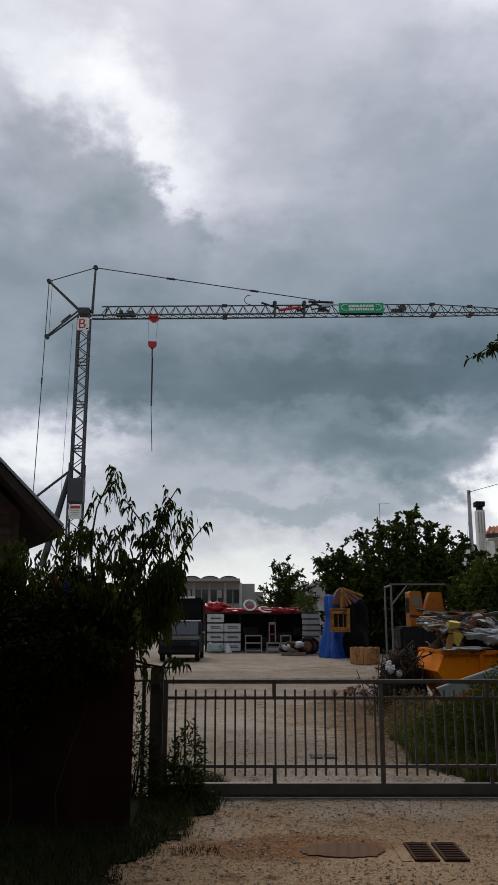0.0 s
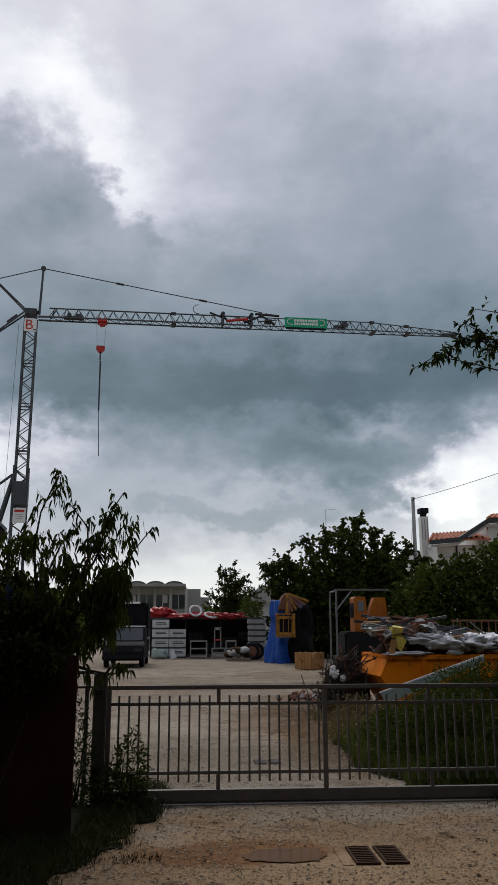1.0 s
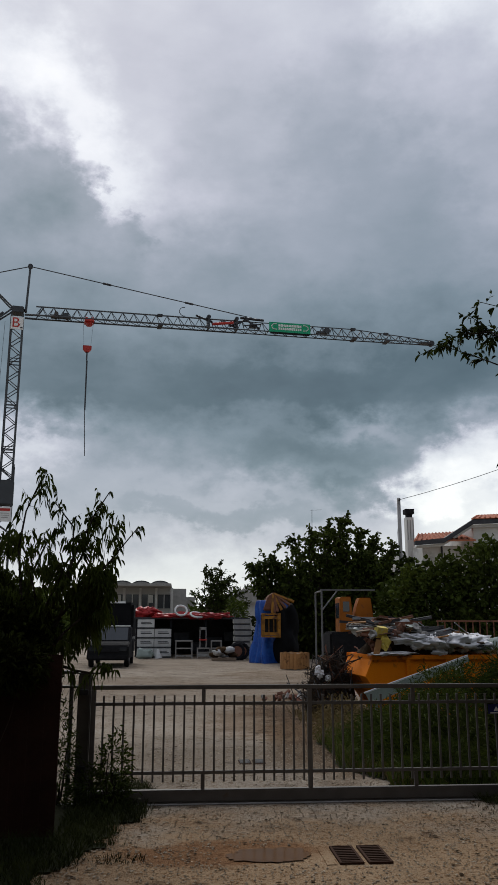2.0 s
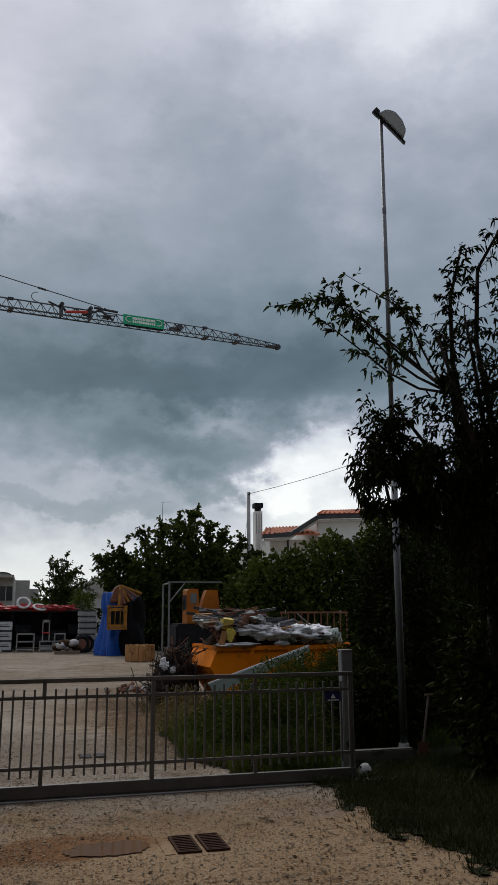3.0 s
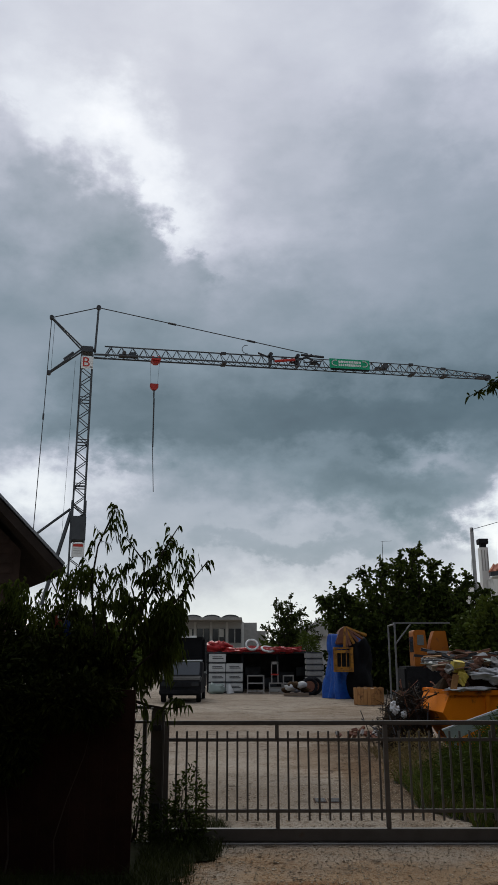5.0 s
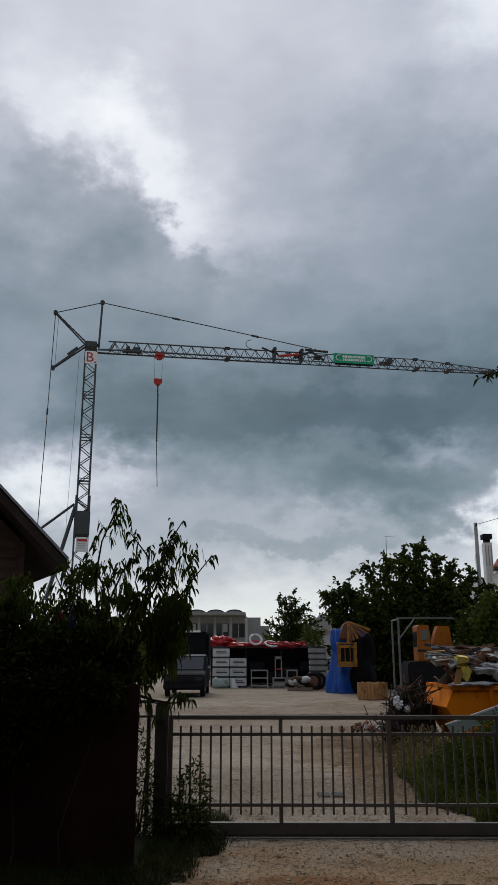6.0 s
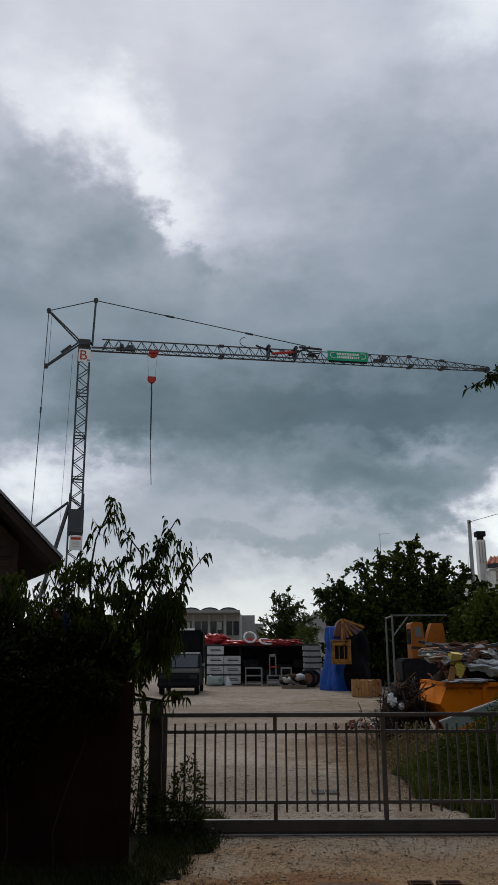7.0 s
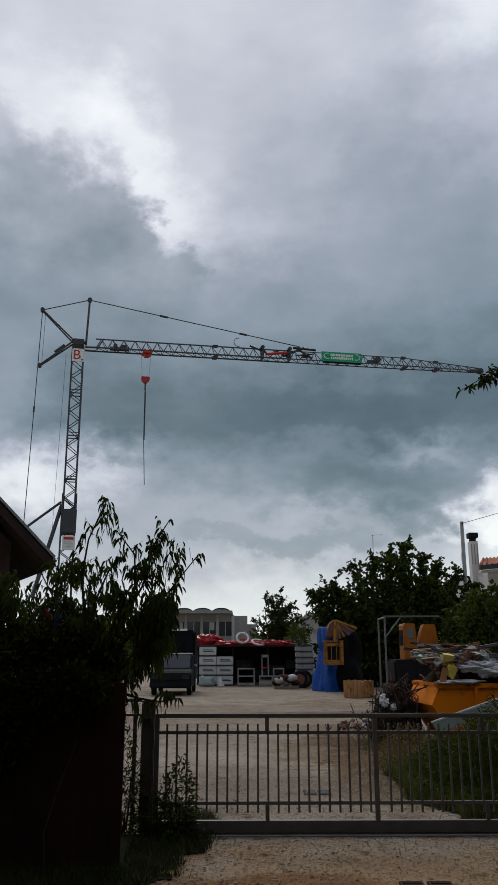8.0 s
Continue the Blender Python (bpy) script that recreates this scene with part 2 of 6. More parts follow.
CREAM = mat("white_render", (0.55, 0.54, 0.51), (0.70, 0.69, 0.66), 0.9, 0.8, bump=0.3, spots=(0.42, 0.40, 0.37), spot_scale=0.5)
PACK = mat("white_pallet_pack", (0.42, 0.42, 0.41), (0.60, 0.60, 0.58), 0.6, 2, bump=0.2, spots=(0.28, 0.27, 0.25), spot_size=0.62)
GREEN = mat("green_sign", (0.008, 0.28, 0.13), (0.015, 0.36, 0.18), 0.5, 2, bump=0)
ORANGE = mat("orange_skip_paint", (0.66, 0.165, 0.003), (0.82, 0.235, 0.005), 0.7, 1.3, bump=0.25, spec=0.12, spots=(0.16, 0.05, 0.015), spot_scale=2.2, spot_size=0.57)
YELLOW = mat("yellow_machine_paint", (0.34, 0.16, 0.012), (0.52, 0.27, 0.025), 0.6, 2, bump=0.2, spots=(0.18, 0.08, 0.025), spot_scale=2.5, spot_size=0.55)
DIGGER = mat("orange_digger_paint", (0.30, 0.082, 0.002), (0.44, 0.135, 0.004), 0.6, 2, bump=0.15, spots=(0.16, 0.06, 0.02), spot_scale=3, spot_size=0.56)
BLUE = mat("blue_tarpaulin", (0.003, 0.028, 0.20), (0.016, 0.11, 0.46), 0.4, 2.6, bump=1.0, fine=9, vary=0)
SHEET = mat("black_cover_sheet", (0.004, 0.004, 0.0045), (0.010, 0.010, 0.011), 0.75, 3, bump=0.5, fine=14, spec=0.08)
BLACK = mat("black_rubber", (0.009, 0.009, 0.010), (0.022, 0.022, 0.024), 0.75, 6, bump=0.2, spec=0.1)
DARKMETAL = mat("dark_metal", (0.03, 0.03, 0.033), (0.07, 0.07, 0.075), 0.55, 4, metal=0.3, bump=0.2)
WOOD = mat("weathered_wood", (0.15, 0.11, 0.075), (0.28, 0.21, 0.15), 0.85, 3, bump=0.4, fine=25, spots=(0.08, 0.06, 0.045), spot_size=0.6)
POLE = mat("weathered_pole_steel", (0.105, 0.108, 0.112), (0.17, 0.172, 0.175), 0.55, 5, metal=0.4, bump=0.1, spots=(0.09, 0.065, 0.05), spot_size=0.62)
OCHRE = mat("rusted_ochre_paint", (0.20, 0.085, 0.012), (0.36, 0.165, 0.02), 0.75, 3, bump=0.3, spots=(0.09, 0.04, 0.02), spot_scale=4, spot_size=0.52)
OLDWOOD = mat("grey_old_ladder_wood", (0.11, 0.084, 0.06), (0.22, 0.17, 0.125), 0.85, 5, bump=0.4, fine=30, spots=(0.04, 0.03, 0.025), spec=0.15)
# near-black base: the screen's deep shade is put into its brown
BOARD = mat("brown_board_with_shade", (0.016, 0.007, 0.005), (0.034, 0.015, 0.010), 0.8, 3, bump=0.4, fine=30, spec=0.12)
CRATEWOOD = mat("orange_brown_plank", (0.30, 0.14, 0.05), (0.46, 0.24, 0.09), 0.8, 2.5, bump=0.4, fine=25, spots=(0.12, 0.05, 0.02), spot_scale=4, spot_size=0.56)
BRICKRED = mat("dusty_broken_brick", (0.14, 0.062, 0.042), (0.26, 0.135, 0.095), 0.9, 6, bump=0.4, spots=(0.19, 0.145, 0.115), spot_scale=5, vary=0.25)
DARKTILE = mat("dark_weathered_tile", (0.022, 0.016, 0.013), (0.045, 0.034, 0.028), 0.9, 4, bump=0.3, spec=0.1)
BRICK = mat("dark_brick", (0.04, 0.026, 0.020), (0.08, 0.050, 0.038), 0.9, 5, bump=0.4)
ROOFTILE = mat("clay_roof_tile", (0.30, 0.09, 0.045), (0.45, 0.16, 0.085), 0.85, 2, bump=0.4, spots=(0.15, 0.06, 0.045), spot_size=0.6, vary=0.2)
CONCRETE = mat("concrete", (0.22, 0.21, 0.195), (0.36, 0.35, 0.33), 0.9, 2, bump=0.5, spots=(0.14, 0.13, 0.12), spot_size=0.6)
OLDCONC = mat("old_dark_concrete", (0.085, 0.08, 0.072), (0.17, 0.16, 0.145), 0.9, 3, bump=0.5, spots=(0.05, 0.05, 0.04), spot_size=0.58)
FARWALL = mat("far_grey_facade", (0.33, 0.325, 0.315), (0.45, 0.44, 0.425), 0.9, 0.3, bump=0.2, spots=(0.2, 0.2, 0.2), spot_scale=0.3)
GLASS = mat("dark_window_glass", (0.02, 0.025, 0.03), (0.035, 0.04, 0.045), 0.12, 1, bump=0, spec=0.5)
RUST = mat("rusty_iron", (0.12, 0.05, 0.03), (0.22, 0.10, 0.06), 0.85, 5, bump=0.4, spots=(0.05, 0.03, 0.025))
PLASTIC = mat("translucent_white_bag", (0.66, 0.66, 0.67), (0.82, 0.82, 0.83), 0.5, 4, bump=0.4, fine=15, spots=(0.34, 0.33, 0.33), spot_size=0.6)
YELLOWBAG = mat("yellow_paper_sack", (0.55, 0.40, 0.05), (0.70, 0.55, 0.12), 0.7, 4, bump=0.3, spots=(0.5, 0.48, 0.42))
PALEGREEN = mat("pale_green_sheet", (0.22, 0.27, 0.24), (0.34, 0.39, 0.35), 0.5, 2, bump=0.2, spots=(0.2, 0.24, 0.2), spot_size=0.6)
SIGNBLUE = mat("dark_blue_sign", (0.010, 0.012, 0.06), (0.016, 0.02, 0.09), 0.5, 4, bump=0)
LAMPGREY = mat("grey_lamp_housing", (0.46, 0.47, 0.48), (0.60, 0.61, 0.62), 0.5, 6, metal=0.2, bump=0.1)
WATER = mat("puddle_water", (0.105, 0.052, 0.022), (0.16, 0.082, 0.036), 0.13, 2, bump=0, vary=0, spec=0.04)


def tint_ground(m, spots):
    """Stains and broad tints multiplied into a ground surface: centre, half sizes, colour, strength."""
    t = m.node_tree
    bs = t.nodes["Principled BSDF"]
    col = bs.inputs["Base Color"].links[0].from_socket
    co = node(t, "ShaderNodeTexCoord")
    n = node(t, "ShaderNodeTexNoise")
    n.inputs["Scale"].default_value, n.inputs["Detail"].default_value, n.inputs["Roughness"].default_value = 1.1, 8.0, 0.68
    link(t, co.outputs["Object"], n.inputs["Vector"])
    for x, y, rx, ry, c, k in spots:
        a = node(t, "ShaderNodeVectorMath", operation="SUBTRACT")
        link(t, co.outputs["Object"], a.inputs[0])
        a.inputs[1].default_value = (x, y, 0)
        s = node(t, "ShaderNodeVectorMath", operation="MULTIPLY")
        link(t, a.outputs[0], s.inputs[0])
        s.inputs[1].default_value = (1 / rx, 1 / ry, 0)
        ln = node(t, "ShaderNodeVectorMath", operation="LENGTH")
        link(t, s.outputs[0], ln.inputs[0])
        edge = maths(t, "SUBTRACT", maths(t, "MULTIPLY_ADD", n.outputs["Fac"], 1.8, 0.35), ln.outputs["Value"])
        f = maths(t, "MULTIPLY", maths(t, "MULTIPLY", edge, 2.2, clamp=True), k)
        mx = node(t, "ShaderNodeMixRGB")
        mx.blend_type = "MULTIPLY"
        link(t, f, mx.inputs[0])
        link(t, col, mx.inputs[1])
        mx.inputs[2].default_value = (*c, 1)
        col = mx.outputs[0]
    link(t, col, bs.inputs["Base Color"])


def speckle(m, layers):
    """Single dark stones strewn through a ground surface: size, share, colour."""
    t = m.node_tree
    bs = t.nodes["Principled BSDF"]
    col = bs.inputs["Base Color"].links[0].from_socket
    co = node(t, "ShaderNodeTexCoord")
    patch = node(t, "ShaderNodeTexNoise")
    patch.inputs["Scale"].default_value, patch.inputs["Detail"].default_value = 0.9, 5.0
    link(t, co.outputs["Object"], patch.inputs["Vector"])
    for size, share, c in layers:
        v = node(t, "ShaderNodeTexVoronoi")
        v.inputs["Scale"].default_value = 1 / size
        link(t, co.outputs["Object"], v.inputs["Vector"])
        pick = node(t, "ShaderNodeSeparateXYZ")
        link(t, v.outputs["Color"], pick.inputs[0])
        many = maths(t, "MULTIPLY", maths(t, "MULTIPLY_ADD", patch.outputs["Fac"], 2.6, -0.6, clamp=True), share)
        f = maths(t, "MULTIPLY", maths(t, "LESS_THAN", pick.outputs[0], many), maths(t, "MULTIPLY_ADD", v.outputs["Distance"], -5.0, 3.2, clamp=True))
        mx = node(t, "ShaderNodeMixRGB")
        mx.blend_type = "MULTIPLY"
        link(t, f, mx.inputs[0])
        link(t, col, mx.inputs[1])
        mx.inputs[2].default_value = (*c, 1)
        col = mx.outputs[0]
    link(t, col, bs.inputs["Base Color"])


speckle(GRAVEL, [(0.014, 0.34, (0.64, 0.53, 0.43)), (0.028, 0.24, (0.66, 0.56, 0.46)), (0.055, 0.14, (0.74, 0.66, 0.58))])
# broad grey tints lower the yard's brightness; small brown ones are stains and damp
tint_ground(GRAVEL, [(-0.5, 12.0, 4.2, 2.2, (0.70, 0.69, 0.68), 0.8), (1.0, 24.0, 8.0, 7.0, (0.74, 0.71, 0.68), 0.8), (2.6, 25.5, 3.6, 1.4, (0.60, 0.52, 0.46), 0.8), (1.8, 16.4, 1.2, 2.6, (0.66, 0.55, 0.44), 0.8), (0.0, 40.0, 9.0, 7.0, (0.74, 0.71, 0.68), 0.8), (1.0, 5.6, 5.5, 3.0, (0.97, 0.78, 0.58), 1.0), (0.35, 7.35, 0.95, 0.36, (0.62, 0.42, 0.28), 0.8), (2.2, 13.6, 0.9, 3.0, (0.55, 0.42, 0.28), 0.8), (3.0, 19.5, 1.6, 3.5, (0.6, 0.48, 0.36), 0.7),
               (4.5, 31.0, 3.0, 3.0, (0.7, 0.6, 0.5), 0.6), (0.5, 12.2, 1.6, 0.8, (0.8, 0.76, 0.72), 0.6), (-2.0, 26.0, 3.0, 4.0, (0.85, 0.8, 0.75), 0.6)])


# ---- mesh building ----
class Geo:
    """Collects the corners and faces of one mesh."""

    def __init__(self):
        self.v, self.f = [], []

    def add(self, verts, faces):
        n = len(self.v)
        self.v += [tuple(p) for p in verts]
        self.f += [tuple(i + n for i in f) for f in faces]
        return self

    def box(self, c, s, m=None):
        x, y, z = (q / 2 for q in s)
        pts = [Vector((i * x, j * y, k * z)) for k in (-1, 1) for j in (-1, 1) for i in (-1, 1)]
        if m is not None:
            pts = [m.to_3x3() @ p for p in pts]
        return self.add([p + Vector(c) for p in pts], [(0, 2, 3, 1), (4, 5, 7, 6), (0, 1, 5, 4), (2, 6, 7, 3), (0, 4, 6, 2), (1, 3, 7, 5)])

    def rod(self, a, b, r, n=6, r2=None):
        a, b = Vector(a), Vector(b)
        d = (b - a).normalized()
        u = d.orthogonal().normalized()
        w = d.cross(u)
        r2 = r if r2 is None else r2
        ring = lambda p, q: [p + (u * math.cos(6.28319 * i / n) + w * math.sin(6.28319 * i / n)) * q for i in range(n)]
        faces = [(i, (i + 1) % n, n + (i + 1) % n, n + i) for i in range(n)]
        return self.add(ring(a, r) + ring(b, r2), faces + [tuple(range(n))[::-1], tuple(range(n, 2 * n))])

    def path(self, pts, r, n=6):
        rs = r if isinstance(r, (list, tuple)) else [r] * len(pts)
        for (a, b), (p, q) in zip(zip(pts, pts[1:]), zip(rs, rs[1:])):
            self.rod(a, b, p, n, q)
        return self

    def prism(self, outline, a, b, axis="y"):
        """An outline of (u, v) pushed from a to b along an axis."""
        put = {"y": lambda u, v, t: (u, t, v), "x": lambda u, v, t: (t, u, v), "z": lambda u, v, t: (u, v, t)}[axis]
        n = len(outline)
        faces = [(i, (i + 1) % n, n + (i + 1) % n, n + i) for i in range(n)] + [tuple(range(n))[::-1], tuple(range(n, 2 * n))]
        return self.add([put(u, v, a) for u, v in outline] + [put(u, v, b) for u, v in outline], faces)

    def blob(self, c, s, seed, rough=0.25, n=10, m=6, crumple=0.0):
        """A lumpy closed bag."""
        pts, faces = [], []
        for j in range(m + 1):
            th = math.pi * j / m
            for i in range(n):
                ph = 6.28319 * i / n
                p = Vector((math.sin(th) * math.cos(ph), math.sin(th) * math.sin(ph), math.cos(th)))
                k = 1 + rough * noise.noise(p * 1.7 + Vector((seed * 3.1, seed * 1.7, 0))) * 2 + crumple * abs(noise.noise(p * 6.0 + Vector((0, seed * 2.3, seed))))
                pts.append((c[0] + p.x * s[0] * k, c[1] + p.y * s[1] * k, c[2] + p.z * s[2] * k))
        for j in range(m):
            for i in range(n):
                faces.append((j * n + i, j * n + (i + 1) % n, (j + 1) * n + (i + 1) % n, (j + 1) * n + i))
        return self.add(pts, faces)


def part(name, geo, material, parent=None, label="", bevel=0.0, smooth=False, at=None):
    me = bpy.data.meshes.new(name)
    me.from_pydata(geo.v, [], geo.f)
    bm = bmesh.new()
    bm.from_mesh(me)
    bmesh.ops.recalc_face_normals(bm, faces=bm.faces)
    if bevel:
        bmesh.ops.bevel(bm, geom=bm.edges[:], offset=bevel, segments=2, affect="EDGES", clamp_overlap=True)
    bm.to_mesh(me)
    bm.free()
    for p in me.polygons:
        p.use_smooth = smooth
    me.materials.append(material)
    ob = new(name, me)
    if parent is not None:
        ob.parent = parent
    if at is not None:
        ob.matrix_basis = at
    if label:
        tagged(ob, label)
    return ob


def thing(name, at, label, category, group="", kind=""):
    ob = new(name)
    ob.matrix_basis = at if isinstance(at, Matrix) else pose(*at)
    return tagged(ob, label, category, group, kind)


def words(text, size, material, parent, at, name="lettering", depth=0.004):
    cu = bpy.data.curves.new(name, "FONT")
    cu.body, cu.size, cu.align_x, cu.align_y, cu.extrude = text, size, "CENTER", "CENTER", depth
    tmp = bpy.data.objects.new(name, cu)
    scene.collection.objects.link(tmp)
    me = bpy.data.meshes.new_from_object(tmp)
    bpy.data.objects.remove(tmp)
    me.materials.clear()
    me.materials.append(material)
    ob = new(name, me)
    ob.parent, ob.matrix_basis = parent, at
    return ob


def stuff(name, verts, faces, material, label, category, parent=None, smooth=False):
    me = bpy.data.meshes.new(name)
    me.from_pydata(verts, [], faces)
    me.materials.append(material)
    ob = new(name, me)
    if parent is not None:
        ob.parent = parent
        return ob
    return tagged(ob, label, category, kind="stuff")


# ---- foliage ----
def leaves_mesh(places, dirs, length, width, rng, droop=0.5):
    """Narrow pointed leaves, folded along the rib and bent down, at places along directions."""
    verts, faces = [], []
    n = len(places)
    ln = length * rng.uniform(0.65, 1.25, n)
    side = rng.normal(size=(n, 3))
    d = dirs / (np.linalg.norm(dirs, axis=1, keepdims=True) + 1e-9)
    s = np.cross(d, side)
    s /= np.linalg.norm(s, axis=1, keepdims=True) + 1e-9
    w = width * rng.uniform(0.7, 1.2, n)
    down = np.array([0, 0, -1])
    at = lambda t: places + d * (ln * (t - 0.22 * droop * t * t))[:, None] + down * (ln * 0.45 * droop * t * t)[:, None]
    up = np.cross(s, d) * (w * 0.25)[:, None]
    h = s * w[:, None] / 2
    edge = [(0.22, 0.85), (0.5, 1.0), (0.78, 0.62)]
    one = [at(t) + h * k + up for t, k in edge]
    two = [at(t) - h * k + up for t, k in reversed(edge)]
    allv = np.stack([places] + one + [at(1.0)] + two, 1).reshape(-1, 3)
    i = np.arange(n)[:, None] * 8
    tri = np.concatenate([i + np.array([0, 1, 2, 3, 4]), i + np.array([0, 4, 5, 6, 7])], 0)
    return allv.tolist(), tri.tolist()


def limb_points(a, b, rng, bend=0.12, n=6):
    a, b = np.array(a, float), np.array(b, float)
    L = np.linalg.norm(b - a)
    off = rng.normal(size=(2, 3)) * L * bend
    t = np.linspace(0, 1, n)[:, None]
    return a + (b - a) * t + off[0] * (t * (1 - t) * 2) + off[1] * np.sin(t * 6.28) * 0.3


def grow(crown, wood, start, ends, r0, rng, twigs, twig_len, per_twig, leaf, reach=0.35, droop=0.8):
    """Limbs from start to ends, twigs on their outer part, leaves on the twigs. Adds to the lists crown and wood."""
    for e in ends:
        pts = limb_points(start, e, rng)
        rs = np.linspace(r0, r0 * 0.22, len(pts)).tolist()
        wood.path([tuple(p) for p in pts], rs, 5)
        L = np.linalg.norm(pts[-1] - pts[0])
        for k in range(max(3, int(twigs * L))):
            t = reach + (1 - reach) * rng.random()
            q = t * (len(pts) - 1)
            i = min(int(q), len(pts) - 2)
            p = pts[i] + (pts[i + 1] - pts[i]) * (q - i)
            ax = (pts[-1] - pts[0]) / L
            d = ax * 0.5 + rng.normal(size=3) * 0.75 + np.array([0, 0, 0.15])
            d /= np.linalg.norm(d)
            tl = twig_len * rng.uniform(0.5, 1.2) * (1.15 - 0.5 * t)
            wood.rod(p, p + d * tl, r0 * 0.12, 3, r0 * 0.05)
            m = rng.integers(max(2, per_twig // 2), per_twig + 1)
            s = rng.uniform(0.15, 1.0, m)[:, None]
            crown.append((p + d * tl * s, d * 0.7 + rng.normal(size=(m, 3)) * 0.6 + np.array([0, 0, -0.25 * droop])))
        crown.append((np.repeat(pts[-1][None], 5, 0), (pts[-1] - pts[-2])[None] * 0.5 + rng.normal(size=(5, 3)) * 0.25))


def tree(name, base, fork, ends, label, r0, seed, twigs=9, twig_len=0.45, per_twig=9, leaf=(0.13, 0.032), material=None, droop=0.8, reach=0.35, fill=(), gaps=-0.1):
    rng = np.random.default_rng(seed)
    th = thing(name, (base[0], base[1], base[2]), label, "tree")
    b = np.array(base, float)
    wood, crown = Geo(), []
    fk = np.array(fork, float) - b
    pts = limb_points((0, 0, -0.05), fk, rng, 0.05)
    wood.path([tuple(p) for p in pts], np.linspace(r0 * 1.5, r0, len(pts)).tolist(), 7)
    grow(crown, wood, fk, [np.array(e, float) - b for e in ends], r0 * 0.7, rng, twigs, twig_len, per_twig, leaf, reach, droop)
    for c, h, k in fill:
        u = rng.normal(size=(k, 3))
        u /= np.linalg.norm(u, axis=1, keepdims=True)
        lump = np.array([1 + 0.55 * noise.noise(Vector(q * 2.6) + Vector((seed, c[0], c[2]))) for q in u])
        p = np.array(c) - b + u * (rng.uniform(0.1, 1.0, k) ** 0.45 * lump)[:, None] * np.array(h)
        hole = np.array([noise.noise(Vector(q * 3.0)) for q in p]) > gaps
        crown.append((p[hole], (u * 0.5 + rng.normal(size=(k, 3)) * 0.7 + np.array([0, 0, -0.3 * droop]))[hole]))
    part("trunk", wood, BARK, th, smooth=True)
    v, f = leaves_mesh(np.concatenate([c[0] for c in crown]), np.concatenate([c[1] for c in crown]), leaf[0], leaf[1], rng, droop)
    stuff("crown", v, f, material or LEAF, "", "", th)
    return th


def shrub(name, spots, label, seed, count, leaf, material, category="bush", stems=9):
    """A thick bush: many stems from the ground with leaves, filling the given ellipsoids (centre, half sizes)."""
    rng = np.random.default_rng(seed)
    base = spots[0][0]
    th = thing(name, (base[0], base[1], 0), label, category)
    o = np.array([base[0], base[1], 0])
    P, D, wood = [], [], Geo()
    vol = np.array([s[1][0] * s[1][1] * s[1][2] for s in spots]) ** 0.67
    for (c, h), w in zip(spots, vol / vol.sum()):
        k = int(count * w)
        u = rng.normal(size=(k, 3))
        u /= np.linalg.norm(u, axis=1, keepdims=True)
        rad = rng.uniform(0.35, 1.0, k) ** 0.5
        lump = np.array([1 + 0.42 * noise.noise(Vector(q * 2.3) + Vector((seed, c[0], c[2]))) for q in u])
        p = np.array(c) + u * (rad * lump)[:, None] * np.array(h)
        ok = p[:, 2] > 0.02
        P.append((p - o)[ok])
        D.append((u * 0.8 + rng.normal(size=(k, 3)) * 0.7)[ok])
        for q in range(stems):
            e = np.array(c) + rng.normal(size=3) * np.array(h) * 0.45
            s0 = np.array([c[0], c[1], -0.02])
            wood.path([tuple(x - o) for x in limb_points(s0, e, rng, n=5)], [q_ * min(1.0, h[2] * 0.6) for q_ in (0.05, 0.045, 0.035, 0.025, 0.012)], 4)
    if stems:
        tagged(part("woody_frame", wood, BARK, th), kind="stuff")
    v, f = leaves_mesh(np.concatenate(P), np.concatenate(D), leaf[0], leaf[1], rng, 0.4)
    stuff("foliage", v, f, material, "", "", th)
    return th


def blades(name, inside, n, height, width, material, label, seed, box, lean=0.35):
    """Grass blades over the part of a rectangle where inside(x, y) holds."""
    rng = np.random.default_rng(seed)
    xy = rng.uniform((box[0], box[1]), (box[2], box[3]), (n, 2))
    keep = np.array([inside(x, y) for x, y in xy])
    xy = xy[keep]
    n = len(xy)
    h = height * rng.uniform(0.35, 1.2, n)
    a = rng.uniform(0, 6.28, n)
    s = np.stack([np.cos(a), np.sin(a), 0 * a], 1) * (width / 2)
    g = np.concatenate([xy, np.zeros((n, 1))], 1)
    off = rng.normal(size=(n, 3)) * np.array([1, 1, 0]) * (h * lean)[:, None]
    m = g + off * 0.35 + np.array([0, 0, 1]) * (h * 0.6)[:, None]
    t = g + off + np.array([0, 0, 1]) * h[:, None]
    v = np.stack([g - s, g + s, m + s * 0.7, m - s * 0.7, t], 1).reshape(-1, 3)
    i = np.arange(n)[:, None] * 5
    quad, tri = (i + np.array([0, 1, 2, 3])).tolist(), (i + np.array([3, 2, 4])).tolist()
    return stuff(name, v.tolist(), quad + tri, material, label, "grass")


# ---- ground ----
def side_left(x, y):
    return x < np.interp(y, [4.0, 5.5, 6.6, 7.6, 8.9, 9.2], [-1.6, -1.3, -1.03, -0.68, -0.35, -0.3]) + 0.20 * noise.noise(Vector((x * 2, y * 2, 0))) + 0.18 * noise.noise(Vector((x * 6, y * 6, 0)))


def side_right(x, y):
    return x > np.interp(y, [4.0, 5.3, 6.4, 7.4, 9.2, 9.6], [3.9, 3.62, 3.43, 3.3, 3.45, 3.5]) + 0.30 * noise.noise(Vector((x * 2, y * 2, 4))) + 0.24 * noise.noise(Vector((x * 6, y * 6, 4)))


